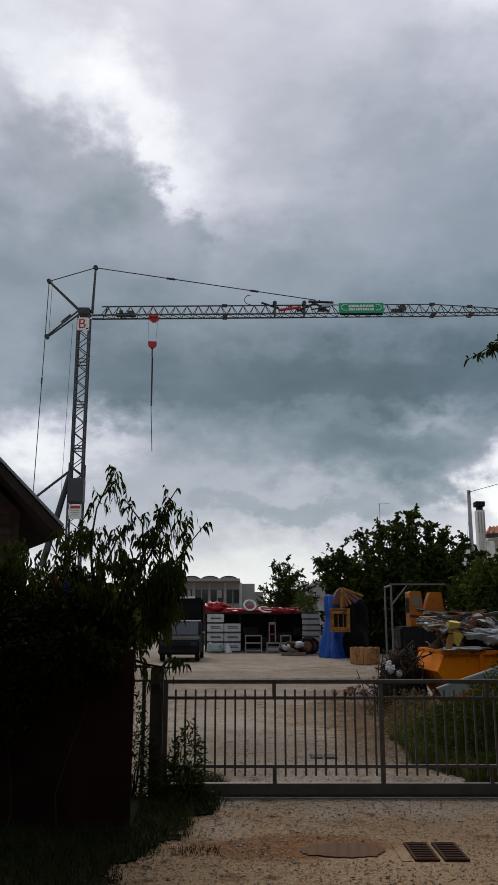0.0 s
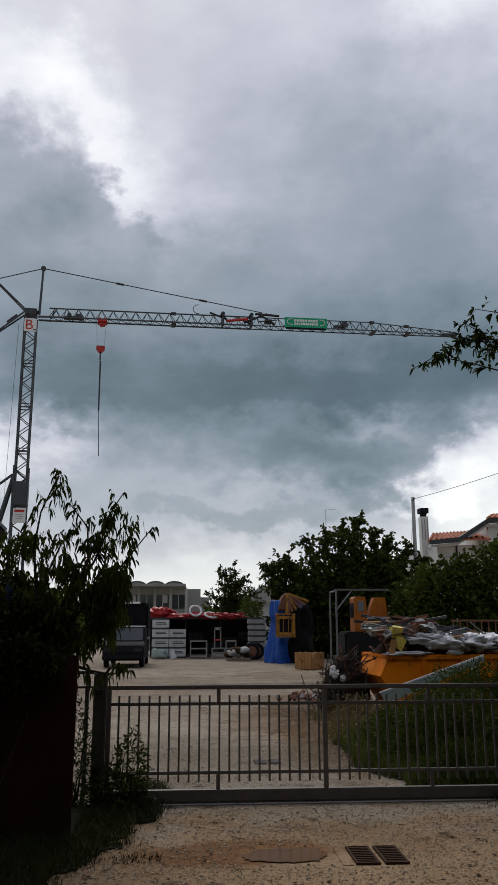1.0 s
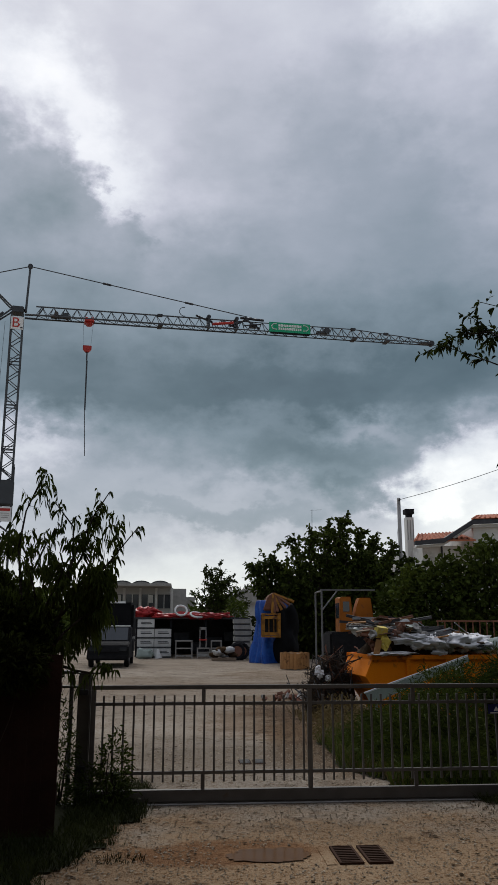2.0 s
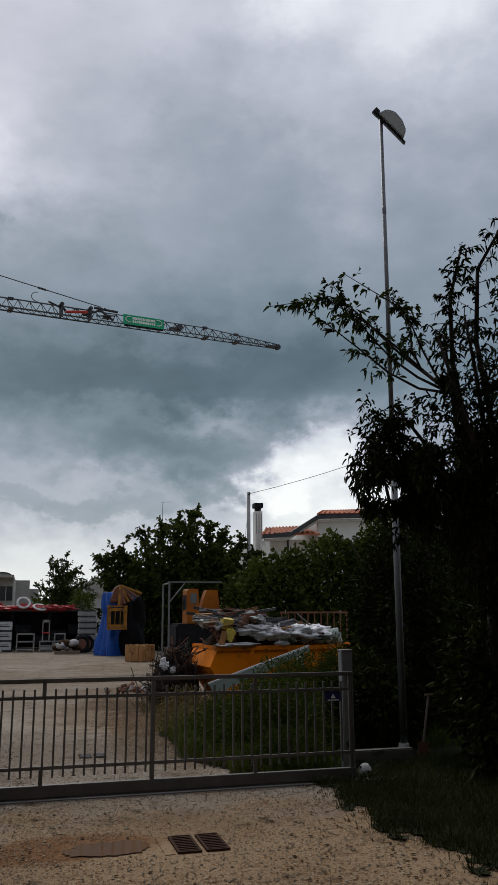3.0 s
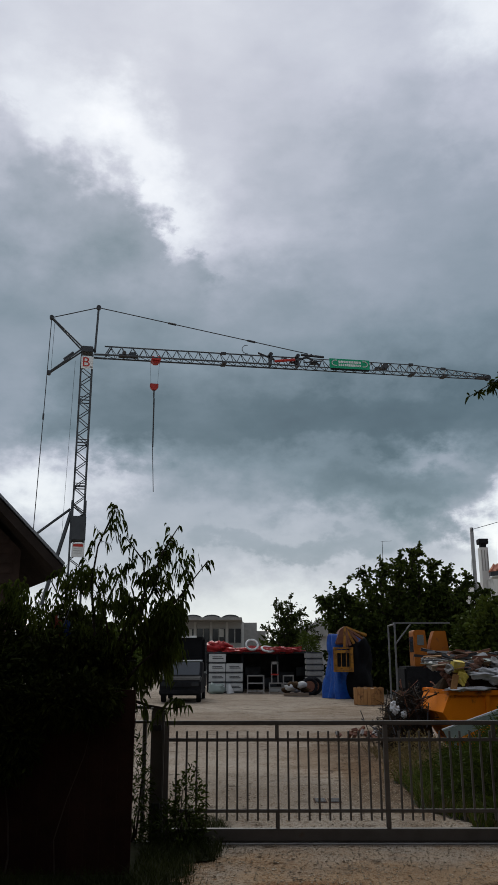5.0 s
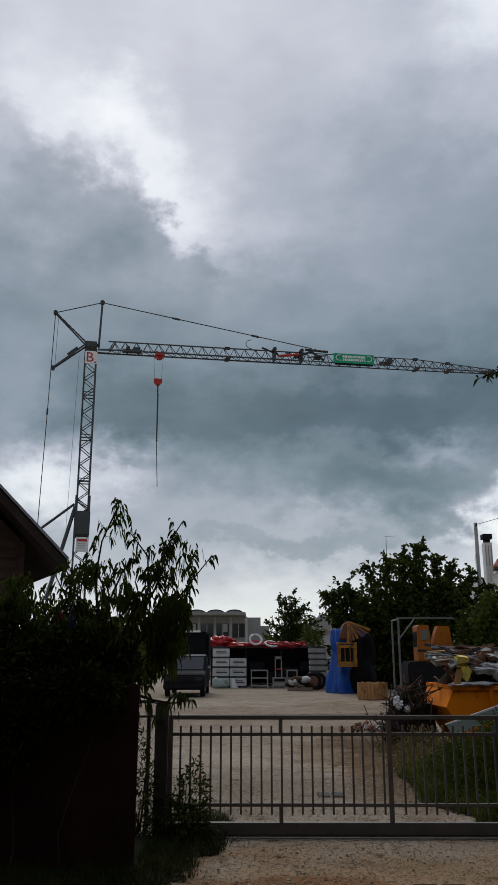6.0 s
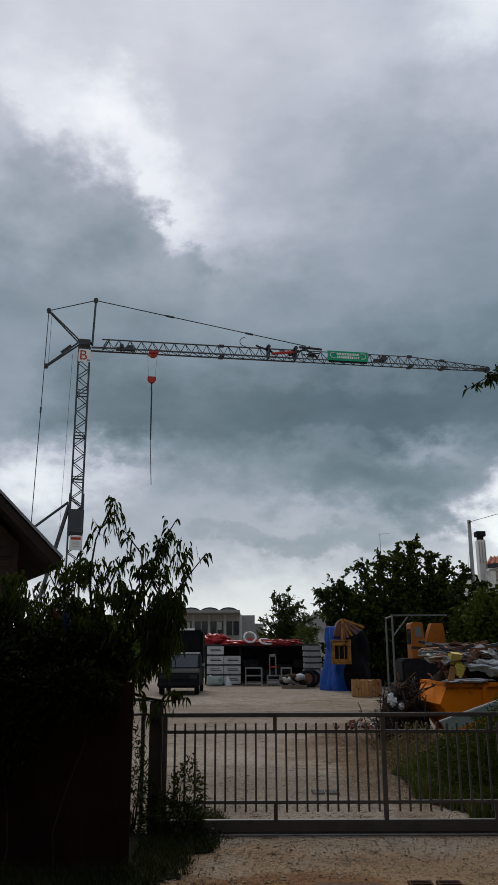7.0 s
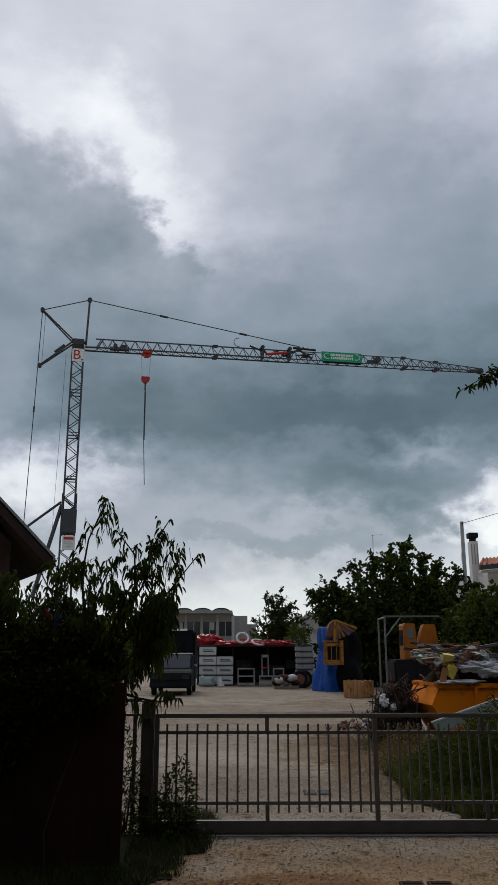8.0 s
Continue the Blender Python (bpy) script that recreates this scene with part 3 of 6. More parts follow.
def yard_side(x, y):
    return x > np.interp(y, [9.3, 9.9, 11.2, 13.5, 15, 17], [2.9, 2.62, 2.3, 2.3, 2.9, 3.6]) + 0.22 * noise.noise(Vector((x * 2, y * 2, 9)))


def make_ground():
    xs = np.concatenate([[-2500, -700, -200, -70, -30], np.linspace(-14, 16, 121), [30, 70, 200, 700, 2500]])
    ys = np.concatenate([[-2500, -500, -100, -30], np.linspace(-6, 60, 265), [80, 120, 250, 700, 3000]])
    verts, faces = [], []
    for y in ys:
        for x in xs:
            near = -14 <= x <= 16 and -6 <= y <= 60
            verts.append((x, y, 0.006 * noise.noise(Vector((x * 0.7, y * 0.7, 3))) - 0.007 if near else -0.02))
    nx = len(xs)
    for j in range(len(ys) - 1):
        for i in range(nx - 1):
            faces.append((j * nx + i, j * nx + i + 1, (j + 1) * nx + i + 1, (j + 1) * nx + i))
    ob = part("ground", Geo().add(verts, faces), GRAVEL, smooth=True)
    tagged(ob, "pale brown gravel yard and driveway with broad darker tints, brown stains and a damp patch", "ground", kind="structure")


def turf(name, inside, box, label):
    g, step = Geo(), 0.06
    for x in np.arange(box[0], box[2], step):
        for y in np.arange(box[1], box[3], step):
            if inside(x + step / 2, y + step / 2):
                z = [0.004 + 0.02 * abs(noise.noise(Vector((a * 2, b * 2, 0)))) for a, b in ((x, y), (x + step, y), (x + step, y + step), (x, y + step))]
                g.add([(x, y, z[0]), (x + step, y, z[1]), (x + step, y + step, z[2]), (x, y + step, z[3])], [(0, 1, 2, 3)])
    tagged(part(name, g, SOIL), label, "grass verge", kind="structure")


def scatter_stones():
    rng = np.random.default_rng(5)
    oct_ = np.array([(1, 0, 0), (0, 1, 0), (-1, 0, 0), (0, -1, 0), (0, 0, 0.8), (0, 0, -0.6)])
    tri = np.array([(0, 1, 4), (1, 2, 4), (2, 3, 4), (3, 0, 4), (1, 0, 5), (2, 1, 5), (3, 2, 5), (0, 3, 5)])
    for name, n, lo, hi, material, label, cat in (("loose_stones", 26000, 0.004, 0.015, STONE, "scattered pale limestone chippings on the gravel drive", "gravel"),
                                            ("leaf_litter", 3400, 0.006, 0.026, DIRT, "scattered dark leaf litter and twigs on the gravel", "litter"),
                                            ("yard_litter", 7000, 0.005, 0.022, DIRT, "brown litter and crumbled rubble strewn on the yard gravel", "litter")):
        v, f = [], []
        for k in range(n):
            x, y = rng.uniform(-2.2, 4.6), 4.4 + 9.0 * rng.random() ** 1.4
            if side_left(x, y) and y < 9.3 or side_right(x, y) and y < 9.3 or yard_side(x, y) and y > 9.3:
                if rng.random() > 0.06:
                    continue
            if name == "leaf_litter" and noise.noise(Vector((x * 0.9, y * 0.9, 2))) < rng.uniform(-0.1, 0.7) - (1.05 if side_right(x + 0.6, y) or side_left(x - 0.4, y) else 0.0):
                continue
            if (abs(x - 0.83) < 0.45 and abs(y - 7.2) < 0.26) or (1.2 < x < 1.8 and abs(y - 7.15) < 0.3) or abs(y - 9.2) < 0.09:
                continue
            if name == "yard_litter":
                x, y = 2.45 + rng.normal() * 0.42 + 0.04 * (y - 9), 11.0 + 9.0 * rng.random()
            s = rng.uniform(lo, hi)
            a = rng.uniform(0, 6.28)
            sc = np.array([s * rng.uniform(0.7, 1.4), s * rng.uniform(0.6, 1.1), s * rng.uniform(0.4, 0.8) * (1 if name == "loose_stones" else 0.4)])
            p = oct_ * sc * rng.uniform(0.8, 1.2, (6, 1))
            c, q = math.cos(a), math.sin(a)
            p = np.stack([p[:, 0] * c - p[:, 1] * q, p[:, 0] * q + p[:, 1] * c, p[:, 2]], 1) + np.array([x, y, s * 0.15])
            f += (tri + len(v)).tolist()
            v += p.tolist()
        stuff(name, v, f, material, label, cat)


def make_drive_details():
    g = Geo()
    n = 80
    ring = []
    for i in range(n):
        a = 6.28319 * i / n
        k = 1 + 0.30 * noise.noise(Vector((math.cos(a) * 1.6, math.sin(a) * 1.6, 1))) + 0.18 * noise.noise(Vector((math.cos(a) * 5, math.sin(a) * 6, 1)))
        ring.append((0.80 + 0.36 * k * math.cos(a), 7.2 + 0.21 * k * math.sin(a), 0.003))
    g.add(ring, [tuple(range(n))])
    tagged(part("puddle", g, WATER), "shallow brown rain puddle on the gravel drive", "puddle", kind="structure")
    for x0, y0, label in ((1.33, 6.9, "dark rusted slotted drain grating set in the gravel drive"), (1.57, 6.9, "dark rusted slotted drain grating set in the gravel drive")):
        th = thing("drain_grating", (x0, y0, -0.008), label, "drain grate", "pair of drain gratings")
        fr = Geo()
        w, l = 0.2, 0.5
        for c, s in (((w / 2, 0.01, 0.01), (w, 0.02, 0.02)), ((w / 2, l - 0.01, 0.01), (w, 0.02, 0.02)), ((0.01, l / 2, 0.01), (0.02, l - 0.04, 0.02)), ((w - 0.01, l / 2, 0.01), (0.02, l - 0.04, 0.02))):
            fr.box(c, s)
        part("frame", fr, DRAINIRON, th)
        # flat black plate stands for the shaded depth below the slats
        part("pit", Geo().box((w / 2, l / 2, 0.001), (w - 0.04, l - 0.04, 0.002)), BLACK, th)
        for k in range(9):
            part("slat", Geo().box((w / 2, 0.05 + k * 0.05, 0.012), (w - 0.04, 0.022, 0.014)), DRAINIRON, th)
    sl = part("drain_surround", Geo().box((1.265, 7.15, -0.006), (0.09, 0.52, 0.014)), GRAVEL, bevel=0.004)
    tagged(sl, "pale worn concrete strip beside the drain", "concrete strip", kind="structure")
    for x0 in (0.86, 1.06):
        th = thing("drain_grating", (x0, 11.6, -0.006), "dark drain grating in the yard behind the gate", "drain grate", "pair of yard gratings")
        part("frame", Geo().box((0.085, 0.17, 0.004), (0.17, 0.34, 0.012)), DRAINIRON, th)
        for k in range(6):
            part("slat", Geo().box((0.085, 0.05 + k * 0.05, 0.014), (0.14, 0.022, 0.010)), DARKMETAL, th)


make_ground()
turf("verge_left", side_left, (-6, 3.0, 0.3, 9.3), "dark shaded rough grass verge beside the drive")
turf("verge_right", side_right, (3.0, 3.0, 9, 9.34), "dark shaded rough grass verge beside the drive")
turf("yard_verge", yard_side, (2.0, 9.38, 9, 17), "weedy earth strip along the yard edge")
make_drive_details()


# ---- gate and posts ----
def make_gate():
    th = thing("sliding_gate", (0, 9.2, 0), "grey painted steel sliding gate with upright bars, closed across the drive", "gate")
    x0, x1 = -0.95, 3.86
    part("bottom_beam", Geo().box(((x0 + x1) / 2 + 0.02, 0, 0.085), (x1 - x0, 0.07, 0.12)), GATE, th, bevel=0.006)
    part("top_rail", Geo().box(((x0 + x1) / 2, 0, 1.205), (x1 - x0, 0.05, 0.045)), GATE, th, bevel=0.006)
    part("upper_rail", Geo().box(((x0 + x1) / 2, 0, 1.03), (x1 - x0 - 0.08, 0.03, 0.035)), GATE, th, bevel=0.004)
    part("lower_rail", Geo().box(((x0 + x1) / 2, 0, 0.315), (x1 - x0 - 0.08, 0.03, 0.035)), GATE, th, bevel=0.004)
    for x in (x0 + 0.025, 1.465, x1 - 0.025):
        part("stile", Geo().box((x, 0, 0.664), (0.05, 0.048, 1.037)), GATE, th, bevel=0.006)
    for x in (0.28, 2.65):
        part("stub", Geo().box((x, 0, 1.115), (0.042, 0.04, 0.134)), GATE, th, bevel=0.004)
        part("stub", Geo().box((x, 0, 0.2212), (0.042, 0.04, 0.1515)), GATE, th, bevel=0.004)
    x = x0 + 0.135
    while x < x1 - 0.08:
        if abs(x - 1.465) > 0.05:
            part("bar", Geo().box((x, 0, 0.67), (0.021, 0.021, 0.90)), GATE, th)
        x += 0.1105
    g = Geo().prism([(-0.02, 0), (0.02, 0), (0.012, 0.016), (-0.012, 0.016)], -2.6, 4.4, "x")
    tr = part("gate_track", g, GALV, at=pose(0, 9.2, 0.004))
    tagged(tr, "worn steel gate track set along the gravel", "gate track", kind="structure")
    part("track_bed", Geo().box((0.9, 0, 0.0), (7.0, 0.16, 0.006)), CONCRETE, tr)
    sg = thing("gate_sign", (3.60, 9.16, 0.95), "small dark blue notice with a pale triangle wired to the gate", "sign")
    part("plate", Geo().box((0, 0, 0), (0.19, 0.006, 0.11)), SIGNBLUE, sg, bevel=0.002)
    part("triangle", Geo().prism([(-0.03, -0.02), (0.03, -0.02), (0, 0.032)], -0.008, -0.0045), WHITE, sg, "pale triangle symbol")
    part("text_bar", Geo().box((0, -0.005, -0.04), (0.14, 0.003, 0.012)), WHITE, sg)


def make_posts():
    for x, y, h, label in ((-1.04, 9.36, 1.36, "square grey steel gate post beside the chain-link fence"), (3.95, 9.6, 1.47, "square pale grey steel gate post with flat cap beside the verge")):
        th = thing("gate_post", (x, y, 0), label, "gate post", "gate posts")
        part("post", Geo().box((0, 0, h / 2 - 0.02), (0.145, 0.13, h)), GALV if x > 0 else GATE, th, bevel=0.012)
        part("cap", Geo().box((0, 0, h - 0.012), (0.155, 0.14, 0.02)), GALV if x > 0 else GATE, th, bevel=0.004)
        for z in (0.35, 1.15):
            part("roller_bracket", Geo().box((0.0, -0.085, z), (0.09, 0.05, 0.06)), DARKMETAL, th, bevel=0.005)
    # low wall and curb beside the lamp
    cb = part("low_curb", Geo().box((4.55, 10.02, 0.09), (0.95, 0.13, 0.20)), OLDCONC, bevel=0.015, at=pose(0, 0, 0))
    tagged(cb, "low weathered concrete curb between post and lamp", "curb", kind="structure")


def make_fence():
    th = thing("chain_link_fence", (-3.4, 9.42, 0), "grey chain-link fence with tube rails beside the gate post", "fence")
    part("rail", Geo().rod((0, 0, 1.36), (2.27, 0, 1.36), 0.022, 8), GATE, th)
    part("rail", Geo().rod((0, 0, 1.20), (2.27, 0, 1.20), 0.016, 8), GATE, th)
    for x in (0.1, 1.2, 2.2):
        part("post", Geo().rod((x, 0.03, -0.05), (x, 0.03, 1.4), 0.024, 8), GATE, th)
    g = Geo()
    for k in range(-20, 38):
        for s in (1, -1):
            a, b = (k * 0.06, 0.05), (k * 0.06 + s * 0.65, 1.35)
            t0 = max(0, min(1, (0 - a[0]) / (b[0] - a[0]) if s > 0 else (2.27 - a[0]) / (b[0] - a[0])))
            t1 = max(0, min(1, (2.27 - a[0]) / (b[0] - a[0]) if s > 0 else (0 - a[0]) / (b[0] - a[0])))
            if t1 - t0 > 0.02:
                p = [(a[0] + (b[0] - a[0]) * t, 0.003 * s, a[1] + (b[1] - a[1]) * t) for t in (t0, t1)]
                g.rod(p[0], p[1], 0.0022, 3)
    part("mesh", g, GATE, th)
    bd = thing("board_screen", (-4.4, 7.9, 0), "brown timber board screen with its deep shade put into a near-black colour", "fence")
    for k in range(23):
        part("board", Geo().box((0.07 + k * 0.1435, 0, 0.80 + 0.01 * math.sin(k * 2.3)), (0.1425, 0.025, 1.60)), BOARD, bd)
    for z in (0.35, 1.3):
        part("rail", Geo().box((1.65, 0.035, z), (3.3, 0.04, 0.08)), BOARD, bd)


make_gate()
make_posts()
make_fence()


# ---- beside the drive ----
def make_lamp():
    th = thing("floodlight_pole", (5.17, 10.54, 0), "tall galvanised pole with a tilted grey floodlight", "street lamp")
    part("pole", Geo().rod((0, 0, 0.1), (0.03, 0, 4.6), 0.052, 12, 0.048).rod((0.03, 0, 4.6), (0.07, 0, 9.85), 0.038, 12, 0.027), POLE, th, smooth=True)
    part("foot", Geo().rod((0, 0, -0.05), (0, 0, 0.16), 0.085, 12, 0.07), WHITE, th, "chipped white painted foot")
    for z in (4.6, 8.2):
        part("collar", Geo().rod((0.03 + (z - 4.6) * 0.0076, 0, z - 0.05), (0.03 + (z - 4.6) * 0.0076, 0, z + 0.05), 0.054 if z < 5 else 0.034, 12), POLE, th)
    hd = pose(0.08, -0.02, 9.86, 0, 42, 0) @ pose(0, 0, 0, 34) @ Matrix.Diagonal((0.86, 0.86, 0.86, 1))
    body = Geo().prism([(-0.10, 0.0), (-0.04, 0.15), (0.10, 0.23), (0.32, 0.22), (0.50, 0.14), (0.57, 0.0)], -0.13, 0.13)
    part("housing", body, LAMPGREY, th, "grey floodlight housing", bevel=0.02, at=hd)
    part("glass_frame", Geo().box((0.24, 0, -0.03), (0.82, 0.28, 0.035)), BLACK, th, bevel=0.01, at=hd)
    part("bracket", Geo().box((-0.16, 0, 0.0), (0.10, 0.16, 0.12)).rod((-0.1, 0, 0.0), (0.06, 0, 0.10), 0.025), DARKMETAL, th, at=hd)


def make_trestle():
    th = thing("trestle_ladder", (4.69, 6.45, 0), "old wooden stepladder with red banded legs standing open on the grass", "stepladder")
    top = 1.62
    for a, b, band in (((-0.22, -0.24, top), (-0.72, -0.22, 0), True), ((-0.10, -0.24, top), (0.08, -0.50, 0), True), ((0.12, -0.05, top), (0.35, 0.62, 0), False), ((0.56, -0.05, top), (0.95, 0.55, 0), False)):
        a, b = Vector(a), Vector(b)
        leg = Geo()
        d = (b - a).normalized()
        rot = d.to_track_quat("Z", "Y").to_matrix().to_4x4()
        leg.box((a + b) / 2, (0.045, 0.075, (b - a).length), rot)
        lg = part("leg", leg, OLDWOOD, th, bevel=0.006)
        if band:
            p, q = a + (b - a) * 0.44, a + (b - a) * 0.60
            part("red_band", Geo().box((p + q) / 2, (0.05, 0.08, (q - p).length), rot), RED, lg, "worn red paint band")
    part("top_plank", Geo().box((0.20, -0.14, top + 0.015), (0.98, 0.26, 0.035)), OLDWOOD, th, bevel=0.006)
    for z in (1.22, 0.82, 0.42):
        k = (top - z) / top
        part("tread", Geo().box((0.37 + 0.30 * k, -0.05 + 0.63 * k, z), (0.50 + 0.12 * k, 0.09, 0.03)), OLDWOOD, th, bevel=0.004)
    bl = thing("ball", (4.08, 9.38, 0.075), "small white ball with dark patches on the verge", "ball")
    part("shell", Geo().blob((0, 0, 0), (0.075, 0.075, 0.075), 1, 0.0, 20, 12), WHITE, bl, smooth=True)
    for k in range(7):
        a, e = k * 2.4, -0.9 + k * 0.33
        c = Vector((math.cos(a) * math.cos(e), math.sin(a) * math.cos(e), math.sin(e)))
        part("patch", Geo().rod(c * 0.070, c * 0.0765, 0.020, 5), BLACK, bl)
    st = thing("garden_tool", (5.30, 10.28, 0), "short weathered wooden tool leaning by the lamp pole", "tool")
    part("handle", Geo().rod((0, 0, 0), (0.20, 0.10, 0.80), 0.022, 8, 0.018), OLDWOOD, st)
    part("grip", Geo().rod((0.14, 0.10, 0.80), (0.26, 0.10, 0.80), 0.018, 8), OLDWOOD, st)
    part("blade", Geo().prism([(-0.08, 0.0), (0.08, 0.0), (0.10, 0.2), (-0.04, 0.22)], -0.03, -0.015), RUST, st, "rusty blade")


make_lamp()
make_trestle()


# ---- crane ----
CRANE_AT = (-10.96, 49.6)
MAST_TOP, JIB_Z, JIB_END, JIB_RISE = 21.76, 21.46, 29.8, 0.0285


def make_crane():
    th = thing("tower_crane", (*CRANE_AT, 0), "grey self-erecting tower crane slowly slewing its long lattice jib", "crane")
    # mast: two telescoping lattice lengths
    for name, z0, z1, hw in (("lower_mast", 0.0, 11.5, 0.42), ("upper_mast", 9.2, MAST_TOP - 0.3, 0.36)):
        sec = new(name)
        sec.parent = th
        for x in (-hw, hw):
            for y in (-hw, hw):
                part("chord", Geo().box((x, y, (z0 + z1) / 2), (0.11, 0.11, z1 - z0)), CRANE, sec)
        g = Geo()
        z, k = z0 + 0.3, 0
        while z + 0.58 < z1:
            for y in (-hw, hw):
                a, b = (-hw, hw) if k % 2 else (hw, -hw)
                g.rod((a, y, z), (b, y, z + 0.58), 0.030, 5)
                g.rod((y, a, z), (y, b, z + 0.58), 0.030, 5)
                if k % 5 == 0:
                    g.rod((-hw, y, z), (hw, y, z), 0.04, 5)
                    g.rod((-hw, y, z + 0.22), (hw, y, z + 0.22), 0.03, 5)
                    g.rod((y, -hw, z), (y, hw, z), 0.04, 5)
            z += 0.58
            k += 1
        tagged(part("lacing", g, CRANE, sec), kind="stuff")
    part("winch_cabinet", Geo().box((0.05, -0.02, 9.75), (0.9, 0.98, 1.5)), CRANE, th, "grey steel cabinet on the mast", bevel=0.03)
    pl = part("notice_board", Geo().box((0.08, -0.53, 8.36), (0.76, 0.03, 0.9)), WHITE, th, "white notice board with red lettering bars")
    for z, w, s in ((8.64, 0.60, 0.16), (8.42, 0.5, 0.03), (8.30, 0.55, 0.03), (8.16, 0.4, 0.03)):
        part("text_bar", Geo().box((0.08, -0.55, z), (w, 0.01, s)), RED if z > 8.6 else CONCRETE, pl)
    part("cap_block", Geo().box((0, 0, MAST_TOP + 0.02), (0.74, 0.8, 0.42)).rod((-0.45, 0, MAST_TOP + 0.2), (0.5, 0, MAST_TOP + 0.1), 0.12), CRANE, th, bevel=0.03)
    sg = part("letter_sign", Geo().box((0.02, -0.46, MAST_TOP - 0.98), (0.78, 0.03, 0.86)), WHITE, th, "white square sign with a red letter B")
    words("B", 0.95, RED, sg, pose(-0.06, -0.482, MAST_TOP - 0.98, 90), "letter")
    part("small_text", Geo().box((0.30, -0.482, MAST_TOP - 1.28), (0.16, 0.006, 0.07)), DARKMETAL, sg)
    # struts behind the mast and the post over it
    top, low, peak = Vector((-2.46, 0, 23.95)), Vector((-2.40, 0, 20.02)), Vector((0.60, 0, 25.0))
    for s in (-0.28, 0.28):
        part("back_strut", Geo().rod((-0.35, s, MAST_TOP + 0.15), top + Vector((0, s * 0.4, 0)), 0.055, 8), CRANE, th)
        part("lower_strut", Geo().rod((-0.35, s, MAST_TOP + 0.05), low + Vector((0, s * 0.4, 0)), 0.060, 8), CRANE, th)
    part("strut_sleeve", Geo().rod((-0.9, 0, 21.6), (-1.5, 0, 21.05), 0.085, 8), CRANE, th)
    for p in (top, low):
        part("sheave", Geo().rod(p + Vector((0, -0.16, 0)), p + Vector((0, 0.16, 0)), 0.14, 12), DARKMETAL, th)
    part("peak_post", Geo().rod((0.5, -0.14, MAST_TOP), peak, 0.07, 8).rod((0.5, 0.14, MAST_TOP), peak, 0.07, 8), CRANE, th)
    part("peak_head", Geo().rod(peak + Vector((0, -0.12, 0)), peak + Vector((0, 0.12, 0)), 0.16, 10), DARKMETAL, th)
    part("back_tie", Geo().rod(top, peak, 0.035, 5), CABLE, th)
    part("hoist_rope", Geo().rod(top + Vector((0.22, 0, 0)), low + Vector((0.12, 0, 0)), 0.016, 4), CABLE, th)
    part("mast_rope", Geo().rod((-0.75, 0, 21.0), (-0.95, 0, 9.0), 0.014, 4), CABLE, th)
    part("ballast_tie", Geo().rod(top, (-2.56, 0, 17.0), 0.028, 5).rod((-2.56, 0, 17.0), (-2.68, 0, 10.0), 0.028, 5).rod((-2.68, 0, 10.0), (-2.8, 0, 3.4), 0.028, 5), CABLE, th)
    part("tie_link", Geo().rod((-2.56, 0, 17.2), (-2.57, 0, 16.8), 0.06, 6), DARKMETAL, th)
    for a, b, r in (((-0.5, 0, 11.0), (-3.4, 0, 8.6), 0.08), ((-0.45, -0.3, 10.8), (-1.9, -0.5, 5.0), 0.11), ((-0.45, 0.3, 10.8), (-1.9, 0.5, 5.0), 0.11)):
        part("brace", Geo().rod(a, b, r, 8), CRANE, th)
    bs = part("slewing_base", Geo().box((-1.2, 0, 1.3), (5.2, 2.2, 0.5)), CRANE, th, bevel=0.05)
    for k in range(4):
        part("ballast_block", Geo().box((-3.1, 0, 1.76 + k * 0.42), (1.0, 2.4, 0.4)), CONCRETE, th, bevel=0.02)
    for x in (-2.2, 2.2):
        for y in (-2.2, 2.2):
            part("outrigger", Geo().rod((0, 0, 0.9), (x, y, 0.25), 0.14, 8), CRANE, th)
            part("foot_plate", Geo().box((x, y, 0.06), (0.6, 0.6, 0.14)), DARKMETAL, th)
    part("turntable", Geo().rod((0, 0, 0.7), (0, 0, 1.1), 0.9, 20), DARKMETAL, th)
    # jib
    slope = Matrix.Translation((0.55, 0, JIB_Z)) @ Matrix.Rotation(-math.atan(JIB_RISE), 4, "Y")
    L = JIB_END - 0.55
    hgt = lambda x: 0.74 if x < 23 else 0.74 - 0.46 * (x - 23) / (L - 23)
    wid = lambda x: 0.36 if x < 23 else 0.36 - 0.16 * (x - 23) / (L - 23)
    for name, lo, hi in (("inner_jib", 0.6, 14.2), ("outer_jib", 14.2, L)):
        sec = new(name)
        sec.parent, sec.matrix_basis = th, slope
        g = Geo()
        n = int((hi - lo) / 0.72)
        xs = [lo + (hi - lo) * i / n for i in range(n + 1)]
        r = 0.050 if lo < 14 else 0.036
        bends = [x for x in (lo, 23.0, hi) if lo <= x <= hi]
        part("top_chord", Geo().path([(x, 0, hgt(x)) for x in bends], r, 6), CRANE, sec)
        for s in (-1, 1):
            part("bottom_chord", Geo().path([(x, s * wid(x), 0) for x in bends], r * 1.15, 6), CRANE, sec)
        for a, b in zip(xs, xs[1:]):
            mid = (a + b) / 2
            for s in (-1, 1):
                g.rod((a, s * wid(a), 0), (mid, 0, hgt(mid)), 0.027, 4)
                g.rod((mid, 0, hgt(mid)), (b, s * wid(b), 0), 0.027, 4)
            g.rod((a, -wid(a), 0), (b, wid(b), 0), 0.022, 4)
        tagged(part("lacing", g, CRANE, sec), kind="stuff")
